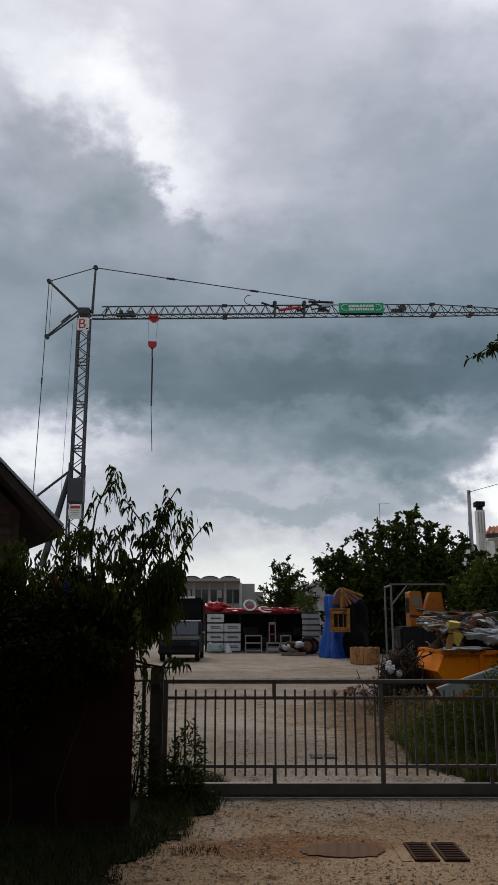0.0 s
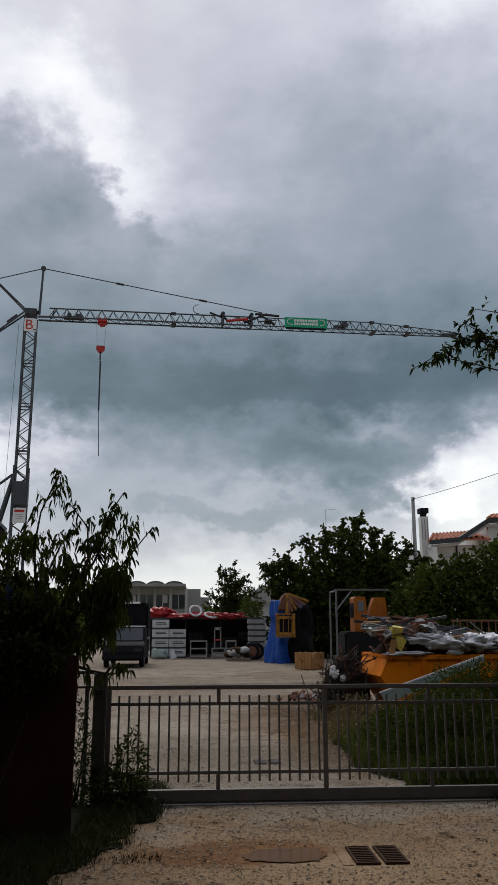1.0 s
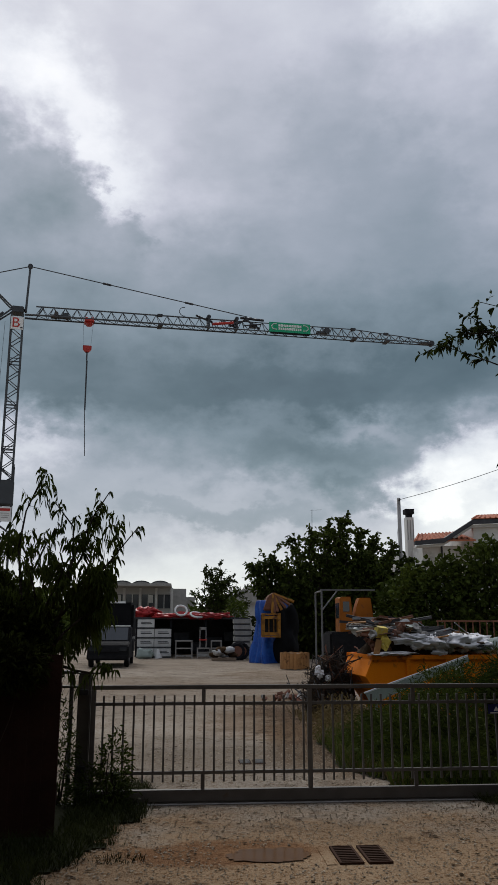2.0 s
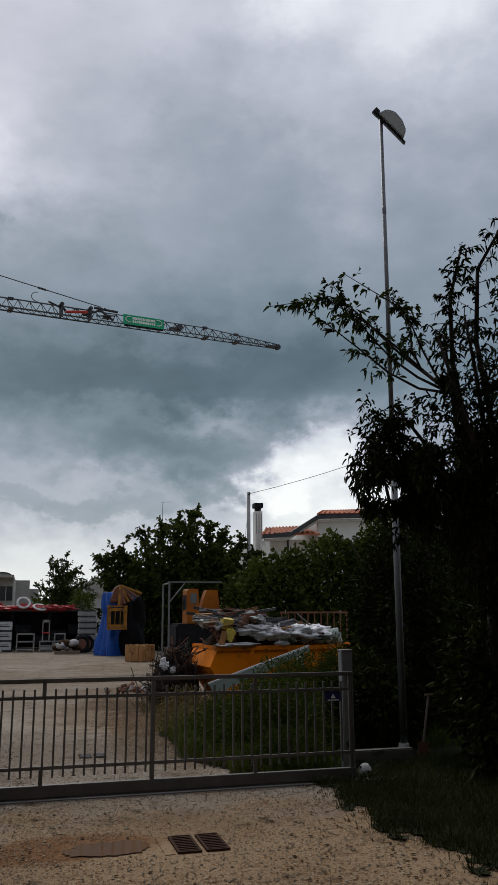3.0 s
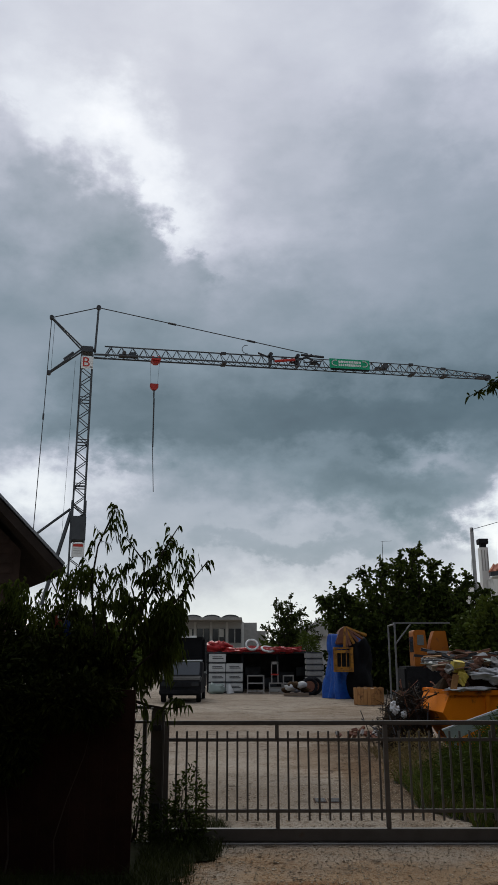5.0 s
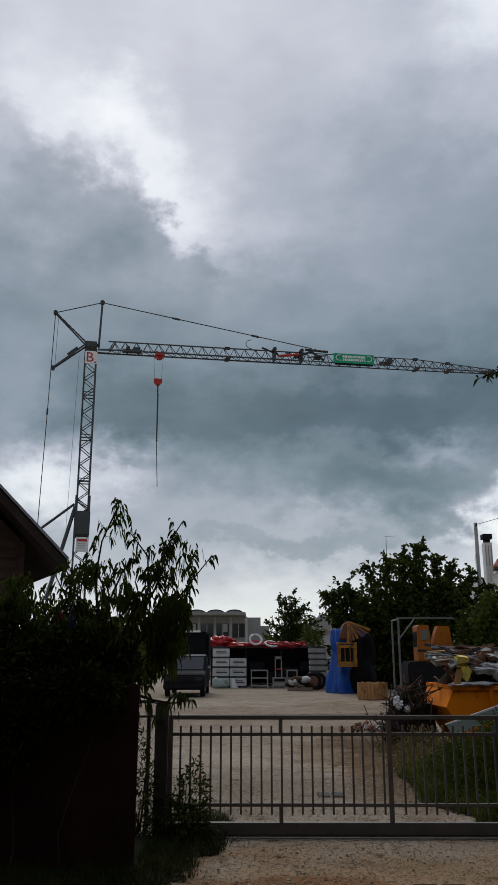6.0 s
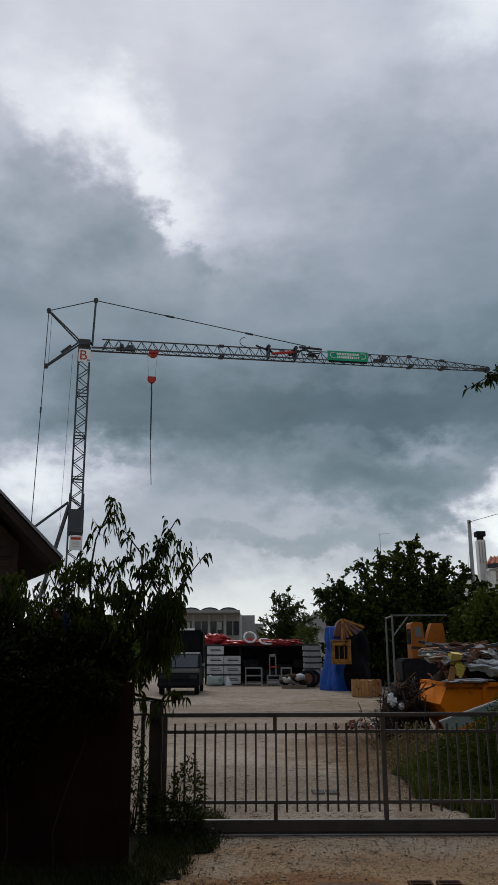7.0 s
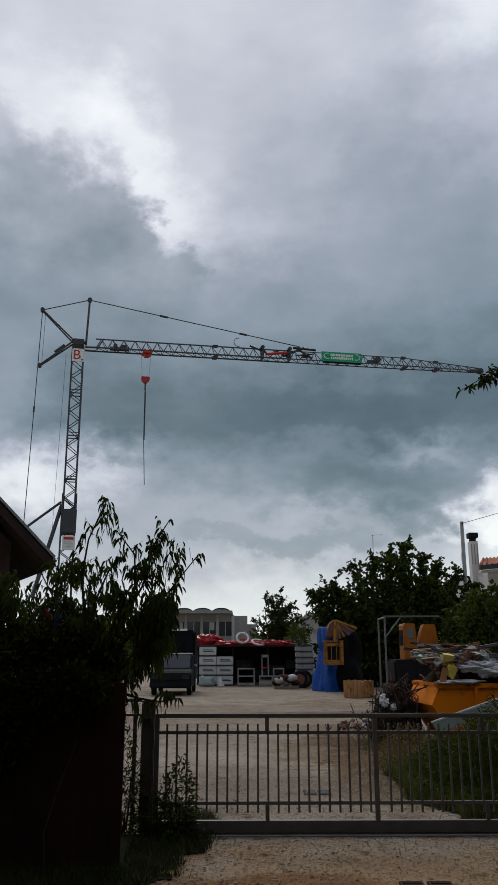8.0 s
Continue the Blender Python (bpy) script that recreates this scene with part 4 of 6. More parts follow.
    part("jib_root", Geo().rod((-0.1, -0.3, 0.0), (0.7, -0.36, 0.0), 0.07).rod((-0.1, 0.3, 0.0), (0.7, 0.36, 0.0), 0.07).rod((0.7, 0, 0), (1.1, 0, 0.74), 0.05), CRANE, th, at=slope)
    part("trolley_winch", Geo().box((2.2, 0, 0.12), (1.3, 0.5, 0.12)).rod((1.9, -0.3, 0.26), (1.9, 0.3, 0.26), 0.14, 10).box((2.5, 0, 0.27), (0.4, 0.4, 0.2)), CRANE, th, at=slope, bevel=0.01)
    # folding joint machinery at mid jib
    for x in (12.18, 14.18):
        part("joint_frame", Geo().box((x, 0, 0.42), (0.10, 0.7, 0.85)).rod((x, -0.3, 0.82), (x, 0.3, 0.82), 0.14, 10), DARKMETAL, th, at=slope)
    for a, c, r in (((11.3, 0, 0.95), (12.5, 0, 0.5), 0.07), ((13.7, 0, 0.3), (15.3, 0, 1.05), 0.08), ((14.5, 0, 1.0), (16.2, 0, 0.92), 0.09), ((14.9, 0, 0.9), (15.9, 0, 0.25), 0.08), ((13.2, 0, 0.7), (14.2, 0, 0.2), 0.06), ((14.6, -0.3, 0.3), (15.9, -0.3, 0.5), 0.05)):
        part("joint_link", Geo().rod(a, c, r, 7), DARKMETAL, th, at=slope)
    part("joint_motor", Geo().box((15.4, 0, 0.45), (0.5, 0.4, 0.26)), DARKMETAL, th, at=slope, bevel=0.02)
    part("fold_cylinder", Geo().rod((12.4, -0.36, 0.25), (13.9, -0.36, 0.45), 0.10, 8), RED, th, "red hydraulic cylinder", at=slope)
    loop = [(10.6 + 0.35 * math.cos(a) - 0.1, 0, 1.15 + 0.33 * math.sin(a)) for a in [1.4 + 0.5 * i for i in range(8)]]
    part("cable_loop", Geo().path(loop, 0.028, 4), CABLE, th, at=slope)
    part("end_reel", Geo().rod((20.9, -0.2, 0.45), (20.9, 0.2, 0.45), 0.24, 10).box((20.5, 0, 0.3), (0.7, 0.4, 0.12)), DARKMETAL, th, at=slope)
    for x in (8.8, 23.0, 25.6):
        part("chord_joint", Geo().box((x, 0, 0.74 - max(0, x - 23) * 0.07), (0.35, 0.2, 0.16)), DARKMETAL, th, at=slope)
        part("chord_joint", Geo().box((x, 0, -0.05), (0.3, 0.8, 0.12)), DARKMETAL, th, at=slope)
    part("tip_sheave", Geo().rod((L, -0.15, 0.05), (L, 0.15, 0.05), 0.22, 10).box((L - 0.5, 0, 0.02), (0.9, 0.5, 0.12)), DARKMETAL, th, at=slope)
    # stay ropes from the peak to the joint
    m = lambda x, z: slope @ Vector((x, 0, z))
    part("jib_stay", Geo().path([peak, peak + (m(15.0, 1.1) - peak) * 0.34, m(15.0, 1.1)], 0.035, 5), CABLE, th)
    for k in (0.34, 0.72):
        p = peak + (m(15.0, 1.1) - peak) * k
        d = (m(15.0, 1.1) - peak).normalized()
        part("stay_link", Geo().rod(p - d * 0.28, p + d * 0.28, 0.075, 6), DARKMETAL, th)
    part("trolley_rope", Geo().rod(m(4.9, -0.15), m(L, -0.1), 0.012, 4), CABLE, th)
    # sign on the jib
    sb = part("name_board", Geo().box((18.0, -0.43, 0.33), (3.05, 0.05, 0.72)), GREEN, th, "green board with white lettering shapes", at=slope)
    part("board_skirt", Geo().box((18.0, -0.40, -0.09), (2.9, 0.1, 0.12)), BLACK, th, at=slope)
    # a plain mark: two curved ends and two rows of short bars
    mk = Geo()
    for sx in (-1, 1):
        arc = [(18.0 + sx * (1.12 + 0.24 * math.cos(a)), -0.462, 0.36 + 0.20 * math.sin(a)) for a in [-1.5 + 0.3 * i for i in range(11)]]
        mk.path(arc, 0.04, 4)
        for z in (0.56, 0.16):
            mk.rod((18.0 + sx * 1.12, -0.462, z), (18.0 + sx * 0.98, -0.462, z), 0.04, 4)
    tagged(part("board_curves", mk, WHITE, sb), kind="stuff")
    for row, z, n, w in ((0, 0.47, 9, 0.16), (1, 0.23, 11, 0.12)):
        for k in range(n):
            x = 18.0 + (k - (n - 1) / 2) * (1.75 / n)
            part("letter_bar", Geo().box((x, -0.458, z), (w, 0.008, 0.17)), WHITE, sb)
    # trolley and hook
    tg = Geo().box((4.05, 0, -0.08), (0.62, 0.8, 0.18)).box((3.85, -0.3, 0.05), (0.16, 0.1, 0.16)).box((4.25, -0.3, 0.05), (0.16, 0.1, 0.16)).prism([(3.8, -0.16), (4.3, -0.16), (4.2, -0.34), (3.9, -0.34)], -0.25, 0.25)
    part("trolley", tg, RED, th, "red painted trolley", at=slope, bevel=0.02)
    hx, hz = 4.55, 19.60
    for x in (-0.32, 0.32):
        part("hook_rope", Geo().rod((hx + x, 0, JIB_Z - 0.1), (hx + x * 0.7, 0, hz + 0.2), 0.010, 4), CABLE, th)
    hb = part("hook_block", Geo().prism([(hx - 0.28, hz + 0.2), (hx + 0.28, hz + 0.2), (hx + 0.28, hz - 0.05), (hx + 0.1, hz - 0.25), (hx - 0.1, hz - 0.25), (hx - 0.28, hz - 0.05)], -0.13, 0.13), RED, th, "red hook block", bevel=0.02)
    part("chain", Geo().rod((hx, 0, hz - 0.25), (hx, 0, hz - 0.75), 0.05, 6).rod((hx, 0, hz - 0.75), (hx + 0.02, 0, hz - 4.2), 0.034, 5).rod((hx + 0.02, 0, hz - 4.2), (hx + 0.16, 0, hz - 7.25), 0.026, 5).rod((hx + 0.05, 0.05, hz - 0.8), (hx + 0.06, 0.05, hz - 4.2), 0.026, 5), DARKMETAL, hb, "dark hanging chain sling")
    return th


crane = make_crane()


# ---- yard things ----
def make_skip():
    at = pose(3.45, 16.5, 0, 0, 0, 4)
    th = thing("waste_skip", at, "orange painted steel skip with scratches, heaped with building waste", "skip")
    L, W, H0 = 3.9, 1.75, 1.24
    prof = [(0.52, H0), (L, H0), (L - 0.45, 0.12), (0.85, 0.12), (0.34, 0.84)]
    for y, nm in ((0, "side_panel"), (W, "side_panel")):
        part(nm, Geo().prism(prof, y - 0.02, y + 0.02), ORANGE, th)
    for a, b in (((0.52, H0), (0.34, 0.84)), ((0.34, 0.84), (0.85, 0.12)), ((L, H0), (L - 0.45, 0.12))):
        s = 0.03 if a[0] < 1 else -0.03
        part("end_panel", Geo().prism([a, (a[0] + s, a[1]), (b[0] + s, b[1]), b], 0.02, W - 0.02), ORANGE, th)
    part("floor_plate", Geo().box((L / 2 + 0.2, W / 2, 0.10), (L - 1.35, W, 0.05)), ORANGE, th)
    for y in (-0.045, W + 0.045):
        part("rim", Geo().box((L / 2 + 0.26, y, H0 - 0.03), (L - 0.42, 0.06, 0.10)), ORANGE, th, bevel=0.012)
    for x in (0.52, L):
        part("rim", Geo().box((x, W / 2, H0 - 0.03), (0.07, W, 0.10)), ORANGE, th, bevel=0.012)
    for x in (1.25, 2.1, 3.0):
        part("rib", Geo().box((x, -0.05, 0.64), (0.09, 0.06, 1.05)), ORANGE, th, bevel=0.01)
    part("runner", Geo().box((L / 2 + 0.2, 0.3, 0.03), (L - 1.4, 0.12, 0.10)), ORANGE, th)
    part("runner", Geo().box((L / 2 + 0.2, W - 0.3, 0.03), (L - 1.4, 0.12, 0.10)), ORANGE, th)
    mk = part("white_mark", Geo().rod((2.35, -0.026, 0.93), (2.35, -0.022, 0.93), 0.10, 16), WHITE, th, "round white painted mark")
    part("mark_bar", Geo().box((2.35, -0.03, 0.93), (0.06, 0.006, 0.12)), BLACK, mk)
    # its load, each piece a thing
    R = random.Random(3)
    heap = Geo().blob((2.0, W / 2, 1.08), (1.55, 0.82, 0.66), 3, 0.12, 36, 20, 0.10)
    hp = part("earth_fill", heap, DIRT, at=at)
    tagged(hp, "dark heap of rubble and earth in the skip", "rubble")
    def lay(name, label, cat, mtl, geo, bev=0.0):
        o = part(name, geo, mtl, at=at, bevel=bev)
        return tagged(o, label, cat)
    for k in range(130):
        x = R.uniform(0.35, 2.9)
        y = R.uniform(-0.05, W - 0.3)
        top = 1.38 + 0.44 * math.exp(-((x - 1.1) / 1.2) ** 2) + 0.22 * (y / W)
        z = top + R.uniform(-0.1, 0.08)
        ln = R.uniform(0.35, 1.25)
        m = Euler((R.uniform(-0.4, 0.4), R.uniform(-0.22, 0.22), R.uniform(-0.7, 0.7))).to_matrix().to_4x4()
        pick = k % 7
        shade = R.choice((DARKMETAL, DARKMETAL, WOOD, PACK, RUST, OLDWOOD, DARKMETAL, BRICKRED, PALEGREEN))
        if pick in (0, 1):
            lay("metal_profile", "bent metal profile thrown on the skip load", "scrap metal", R.choice((GALV, DARKMETAL, DARKMETAL, RUST, POLE)), Geo().box((x, y, z), (ln, 0.05, 0.025), m).box((x, y, z + 0.02), (ln, 0.012, 0.05), m))
        elif pick == 2:
            lay("waste_plank", "broken plank on the skip load", "plank", R.choice((WOOD, CRATEWOOD, OLDWOOD)), Geo().box((x, y, z), (ln * 0.8, 0.11, 0.022), m), 0.003)
        elif pick == 3:
            lay("waste_sheet", "torn sheet offcut on the skip load", "sheet offcut", shade, Geo().box((x, y, z - 0.03), (ln * 0.5, 0.3, 0.014), m))
        elif pick in (4, 5):
            lay("rubble_lump", "lump of rubble on the skip load", "rubble", R.choice((DIRT, RUST, BRICKRED, PACK, CONCRETE)), Geo().blob((x, y, z - 0.04), (R.uniform(0.07, 0.17), 0.11, R.uniform(0.05, 0.11)), k, 0.5, 9, 6))
        else:
            lay("scrap_tube", "thin tube on the skip load", "scrap metal", R.choice((DARKMETAL, GALV)), Geo().rod(Vector((x, y, z)) - m @ Vector((ln / 2, 0, 0)), Vector((x, y, z)) + m @ Vector((ln / 2, 0, 0)), 0.018, 6))
    for x, z, l, t_ in ((1.55, 1.72, 1.0, 0.42), (1.9, 1.76, 1.1, 0.36), (2.2, 1.68, 1.3, 0.30), (1.25, 1.70, 0.7, -0.65)):
        lay("scrap_tube", "long dark tube sticking up from the skip load", "scrap metal", DARKMETAL if l > 0.8 else GALV, Geo().rod((x - l / 2 * math.cos(t_), 0.7, z + l / 2 * math.sin(t_)), (x + l / 2 * math.cos(t_), 0.8, z - l / 2 * math.sin(t_)), 0.026, 6))
    for x, y, z, s in ((1.35, 0.1, 1.60, (0.34, 0.2, 0.13)), (1.62, 0.08, 1.50, (0.26, 0.2, 0.14)), (1.95, 0.12, 1.50, (0.28, 0.25, 0.17)), (2.3, 0.15, 1.52, (0.33, 0.28, 0.20)), (2.65, 0.15, 1.48, (0.28, 0.25, 0.19)), (2.95, 0.2, 1.42, (0.22, 0.22, 0.16)), (1.05, 0.0, 1.29, (0.28, 0.12, 0.05)), (0.7, -0.02, 1.28, (0.22, 0.12, 0.04)), (1.95, -0.02, 1.30, (0.13, 0.08, 0.08)), (2.9, 0.9, 1.5, (0.4, 0.3, 0.2))):
        o = part("waste_sack", Geo().blob((x, y, z), (s[0] * 1.05, s[1], s[2] * 0.72), x * 7, 0.30, 36, 22, 0.75), PLASTIC, at=at, smooth=True)
        tagged(o, "crumpled white plastic waste sack on the skip", "sack", "white sacks on the skip")
    for k in range(16):
        x, t_ = R.uniform(0.9, 3.0), R.uniform(0.1, 0.75)
        l = R.uniform(0.4, 0.9)
        lay("scrap_bar", "thin dark bar sticking out of the skip load", "scrap metal", R.choice((DARKMETAL, DARKMETAL, GALV, RUST)), Geo().rod((x - l / 2 * math.cos(t_), 0.8, 1.68 + l / 2 * math.sin(t_)), (x + l / 2 * math.cos(t_), 0.9, 1.68 - l / 2 * math.sin(t_)), 0.014, 5))
    for k in range(14):
        a = Vector((R.uniform(0.6, 1.0), R.uniform(0.2, 1.4), 1.26 + R.uniform(0.0, 0.1)))
        c = a + Vector((R.uniform(-0.1, 0.5), R.uniform(-0.1, 0.3), R.uniform(0.05, 0.3)))
        lay("rusty_strip", "rusty bent strip at the end of the skip load", "scrap metal", RUST, Geo().path([a, (a + c) / 2 + Vector((0, 0, R.uniform(0.02, 0.14))), c], 0.016, 5))
    o = part("green_sack", Geo().blob((3.25, 0.25, 1.40), (0.22, 0.25, 0.22), 4, 0.3, 14, 8), PALEGREEN, at=at, smooth=True)
    tagged(o, "pale greenish translucent sack at the skip end", "sack")
    o = part("yellow_sack", Geo().box((0.70, 0.0, 1.72), (0.24, 0.14, 0.22), Euler((0.3, 0.12, 0.2)).to_matrix().to_4x4()).blob((0.76, -0.06, 1.52), (0.11, 0.05, 0.15), 8, 0.3, 12, 8), YELLOWBAG, at=at, bevel=0.04)
    tagged(o, "yellow and white torn paper sack on the load", "sack")
    o = part("carton_flap", Geo().box((0.60, -0.08, 1.42), (0.12, 0.04, 0.30), Euler((0, 0.25, 0.1)).to_matrix().to_4x4()), CRATEWOOD, at=at)
    tagged(o, "torn brown cardboard flap hanging over the rim", "cardboard")
    for k in range(10):
        o = part("brick_rubble", Geo().box((0.65 + R.uniform(0, 0.6), 0.6 + R.uniform(-0.4, 0.6), 1.36 + R.uniform(0, 0.22)), (0.22, 0.10, 0.08), Euler((R.random(), R.random(), R.random())).to_matrix().to_4x4()), BRICKRED, at=at)
        tagged(o, "broken reddish brick on the skip load", "brick", "bricks on the skip")


def make_scrap():
    R = random.Random(8)
    g = Geo().blob((3.36, 18.0, 0.10), (0.52, 0.55, 0.95), 5, 0.16, 36, 24, 0.12)
    tagged(part("earth_mound", g, DIRT), "dark heap of earth and scrap beside the skip", "heap")
    for k in range(150):
        q = R.random()
        c = Vector((3.02 + 0.34 * q + R.gauss(0, 0.26 - 0.10 * q), 17.35 + R.gauss(0, 0.12), 0.20 + q * 1.0))
        d = Vector((R.gauss(0, 0.6), R.gauss(0, 0.5), R.gauss(0.3, 0.6))).normalized() * R.uniform(0.15, 0.45)
        mtl, lab = R.choice(((RUST, "rusty bent scrap rod in the heap"), (DARKMETAL, "dark scrap strip in the heap"), (BARK, "dead branch in the scrap heap")))
        ob = part("scrap_piece", Geo().rod(c - d, c + d, R.uniform(0.006, 0.014), 5), mtl)
        tagged(ob, lab, "scrap", "scrap heap pieces")
    for k in range(6):
        ob = part("white_scrap", Geo().blob((3.05 + R.uniform(-0.15, 0.2), 17.1, 0.72 + R.random() * 0.3), (0.055, 0.05, 0.06), k, 0.4, 12, 8, 0.6), PLASTIC)
        tagged(ob, "white torn plastic in the scrap heap", "scrap", "white scraps")
    for k in range(34):
        x, y = 2.7 + R.gauss(0, 0.3), 20.5 + R.gauss(0, 0.5)
        ob = part("brick_rubble", Geo().box((x, y, 0.05 + 0.12 * R.random()), (0.15, 0.075, 0.06), Euler((R.random(), R.random(), R.random() * 6)).to_matrix().to_4x4()), BRICKRED if k % 5 else CONCRETE)
        tagged(ob, "broken brick lying on the yard gravel", "brick", "broken bricks in the yard")
    sh = thing("leaning_panel", (3.2, 14.0, 0), "pale green sheet panel with white edge leaning among weeds", "panel")
    part("sheet", Geo().prism([(0.0, 0.72), (1.85, 1.33), (1.87, 1.25), (0.10, 0.54)], -0.02, 0.02), PALEGREEN, sh)
    part("edge", Geo().rod((-0.02, -0.01, 0.73), (1.85, -0.01, 1.35), 0.016, 6), WHITE, sh, "white edge tube")
    for x in (0.2, 1.0, 1.75):
        part("leg", Geo().rod((x, 0.03, 0), (x, 0.03, 0.70 + x * 0.30), 0.025, 6), GALV, sh)


def make_portal():
    th = thing("steel_portal", (4.95, 28, 0), "galvanised steel portal frame with a corner brace standing in the yard", "steel frame")
    for x, y in ((0, 0), (0.05, 1.6)):
        part("leg", Geo().box((x, y, 1.5), (0.055, 0.055, 3.02)), POLE, th)
    part("beam", Geo().box((0.93, 0, 3.04), (1.95, 0.055, 0.055)), POLE, th)
    part("brace", Geo().rod((0.02, 0, 2.35), (0.55, 0, 3.0), 0.025, 6), POLE, th)
    part("cross_beam", Geo().rod((0, 0, 3.0), (0.05, 1.6, 3.0), 0.03, 6), POLE, th)
    rl = thing("rusty_railing", (8.6, 26.5, 0), "rusty red-brown iron railing standing behind the skip", "railing")
    for k in range(11):
        part("bar", Geo().rod((k * 0.24, 0, 0), (k * 0.24, 0, 1.95), 0.022, 5), RUST, rl)
    for z in (0.9, 1.97):
        part("rail", Geo().box((1.2, 0, z), (2.5, 0.05, 0.06)), RUST, rl)


def make_digger():
    th = thing("orange_digger", (7.1, 33.0, 0), "orange excavator with cab and raised boom parked behind the skip", "excavator")
    for yy in (-0.8, 0.8):
        tr = part("track", Geo().prism([(-1.3, 0.15), (-1.1, 0), (1.1, 0), (1.3, 0.15), (1.3, 0.5), (1.1, 0.65), (-1.1, 0.65), (-1.3, 0.5)], yy - 0.2, yy + 0.2), BLACK, th, bevel=0.03)
        for k in (-0.8, 0, 0.8):
            part("roller", Geo().rod((k, yy - 0.23, 0.32), (k, yy + 0.23, 0.32), 0.16, 10), DARKMETAL, tr)
    # black deck puts the shade between digger and skip load into its colour
    part("deck", Geo().box((0, 0, 1.1), (2.2, 1.7, 0.9)), BLACK, th, bevel=0.08)
    cb = part("cab", Geo().prism([(-0.62, 1.55), (-0.62, 2.90), (-0.56, 2.95), (-0.16, 2.95), (-0.12, 2.5), (-0.06, 1.55)], -0.55, 0.45), DIGGER, th, "orange cab with dark windows", bevel=0.02)
    part("window", Geo().box((-0.36, -0.555, 2.56), (0.26, 0.02, 0.40)), GLASS, cb)
    part("window", Geo().box((-0.63, -0.05, 2.4), (0.02, 0.7, 0.6)), GLASS, cb)
    part("boom", Geo().prism([(0.02, 1.2), (0.86, 1.2), (0.80, 2.3), (0.72, 2.92), (0.26, 2.92), (0.14, 2.6), (0.04, 2.2)], -0.3, 0.3), DIGGER, th, "wide orange boom", bevel=0.02)
    part("lift_cylinder", Geo().rod((-0.02, 0.36, 1.5), (0.30, 0.36, 2.5), 0.08, 8), BLACK, th)
    part("counterweight", Geo().box((0.2, 0.75, 1.7), (1.4, 0.5, 0.9)), DARKMETAL, th, bevel=0.08)


def make_covered_machine():
    th = thing("covered_machine", (4.5, 40, 0), "rusted ochre site machine half wrapped in a blue tarpaulin", "machine")
    g = Geo()
    rows, cols = 22, 48
    pts = []
    for j in range(rows + 1):
        z = 3.0 * j / rows
        for i in range(cols):
            a = 6.28319 * i / cols
            k = 1.0 - 0.26 * (j / rows) ** 0.9 + 0.10 * math.sin(i * 1.4 + j * 0.22) * (1 - j / rows * 0.4) + 0.12 * math.sin(i * 0.76 + 2) * (1 - j / rows) + 0.22 * noise.noise(Vector((math.cos(a) * 2, math.sin(a) * 2, z))) + 0.10 * abs(noise.noise(Vector((math.cos(a) * 5, math.sin(a) * 5, z * 1.6))))
            pts.append((0.06 + 0.35 * (1 - abs(1 - 2 * j / rows)) * 0.3 + 0.92 * k * math.cos(a), 0.3 + 0.95 * k * math.sin(a), z))
    faces = [(j * cols + i, j * cols + (i + 1) % cols, (j + 1) * cols + (i + 1) % cols, (j + 1) * cols + i) for j in range(rows) for i in range(cols)] + [tuple(range(rows * cols, rows * cols + cols))]
    g.add(pts, faces)
    part("tarpaulin", g, BLUE, th, "blue wrinkled tarpaulin", smooth=True)
    part("side_cover", Geo().blob((0.66, -0.05, 1.2), (0.66, 0.8, 1.5), 3, 0.30, 30, 20), SHEET, th, "black cover sheet on the machine side", smooth=True)
    cg = part("cage", Geo().box((-0.12, -1.02, 1.27), (0.9, 0.6, 0.08)), OCHRE, th, "rusty ochre steel cage")
    part("cage_top", Geo().box((-0.12, -1.02, 2.32), (0.9, 0.6, 0.08)), OCHRE, cg)
    for x in (-0.50, 0.26):
        for y in (-1.28, -0.76):
            part("cage_post", Geo().box((x, y, 1.8), (0.13, 0.06, 0.98)), OCHRE, cg)
    for z in (1.40, 2.16):
        part("cage_rail", Geo().box((-0.12, -1.29, z), (0.70, 0.05, 0.14)), OCHRE, cg)
    # black panel added behind the bars for the shade inside the cage
    part("cage_back", Geo().box((-0.12, -0.80, 1.8), (0.6, 0.03, 0.9)), BLACK, cg)
    for x in (-0.24, 0.0):
        part("cage_bar", Geo().rod((x, -1.29, 1.3), (x, -1.29, 2.3), 0.018, 5), OCHRE, cg)
    for k in range(7):
        a = -0.15 + k * 0.2
        part("roof_slat", Geo().rod((0.05, -0.75, 3.3), (0.05 + 0.95 * math.sin(a) * (0.6 + 0.1 * k), -0.95, 3.3 - 1.0 * math.cos(a) * (0.95 - 0.03 * k)), 0.075, 5), OCHRE if k % 3 == 0 else RUST, th)
    part("roof_cap", Geo().prism([(-0.45, 2.5), (-0.2, 3.2), (0.1, 3.38), (0.4, 3.2), (0.2, 2.5)], -0.7, 0.3), RUST, th, bevel=0.05)


def make_tub():
    th = thing("wooden_tub", (4.92, 34.7, 0), "low round tub of stained orange-brown planks on the gravel", "wooden tub")
    for k in range(26):
        a = 6.28319 * k / 26
        m = Matrix.Rotation(a, 4, "Z")
        part("stave", Geo().box((0.60 * math.cos(a), 0.60 * math.sin(a), 0.34), (0.05, 0.138, 0.66 + 0.03 * math.sin(k * 3.7)), m), CRATEWOOD, th)
    part("lid", Geo().rod((0, 0, 0.60), (0, 0, 0.64), 0.57, 20), WOOD, th)


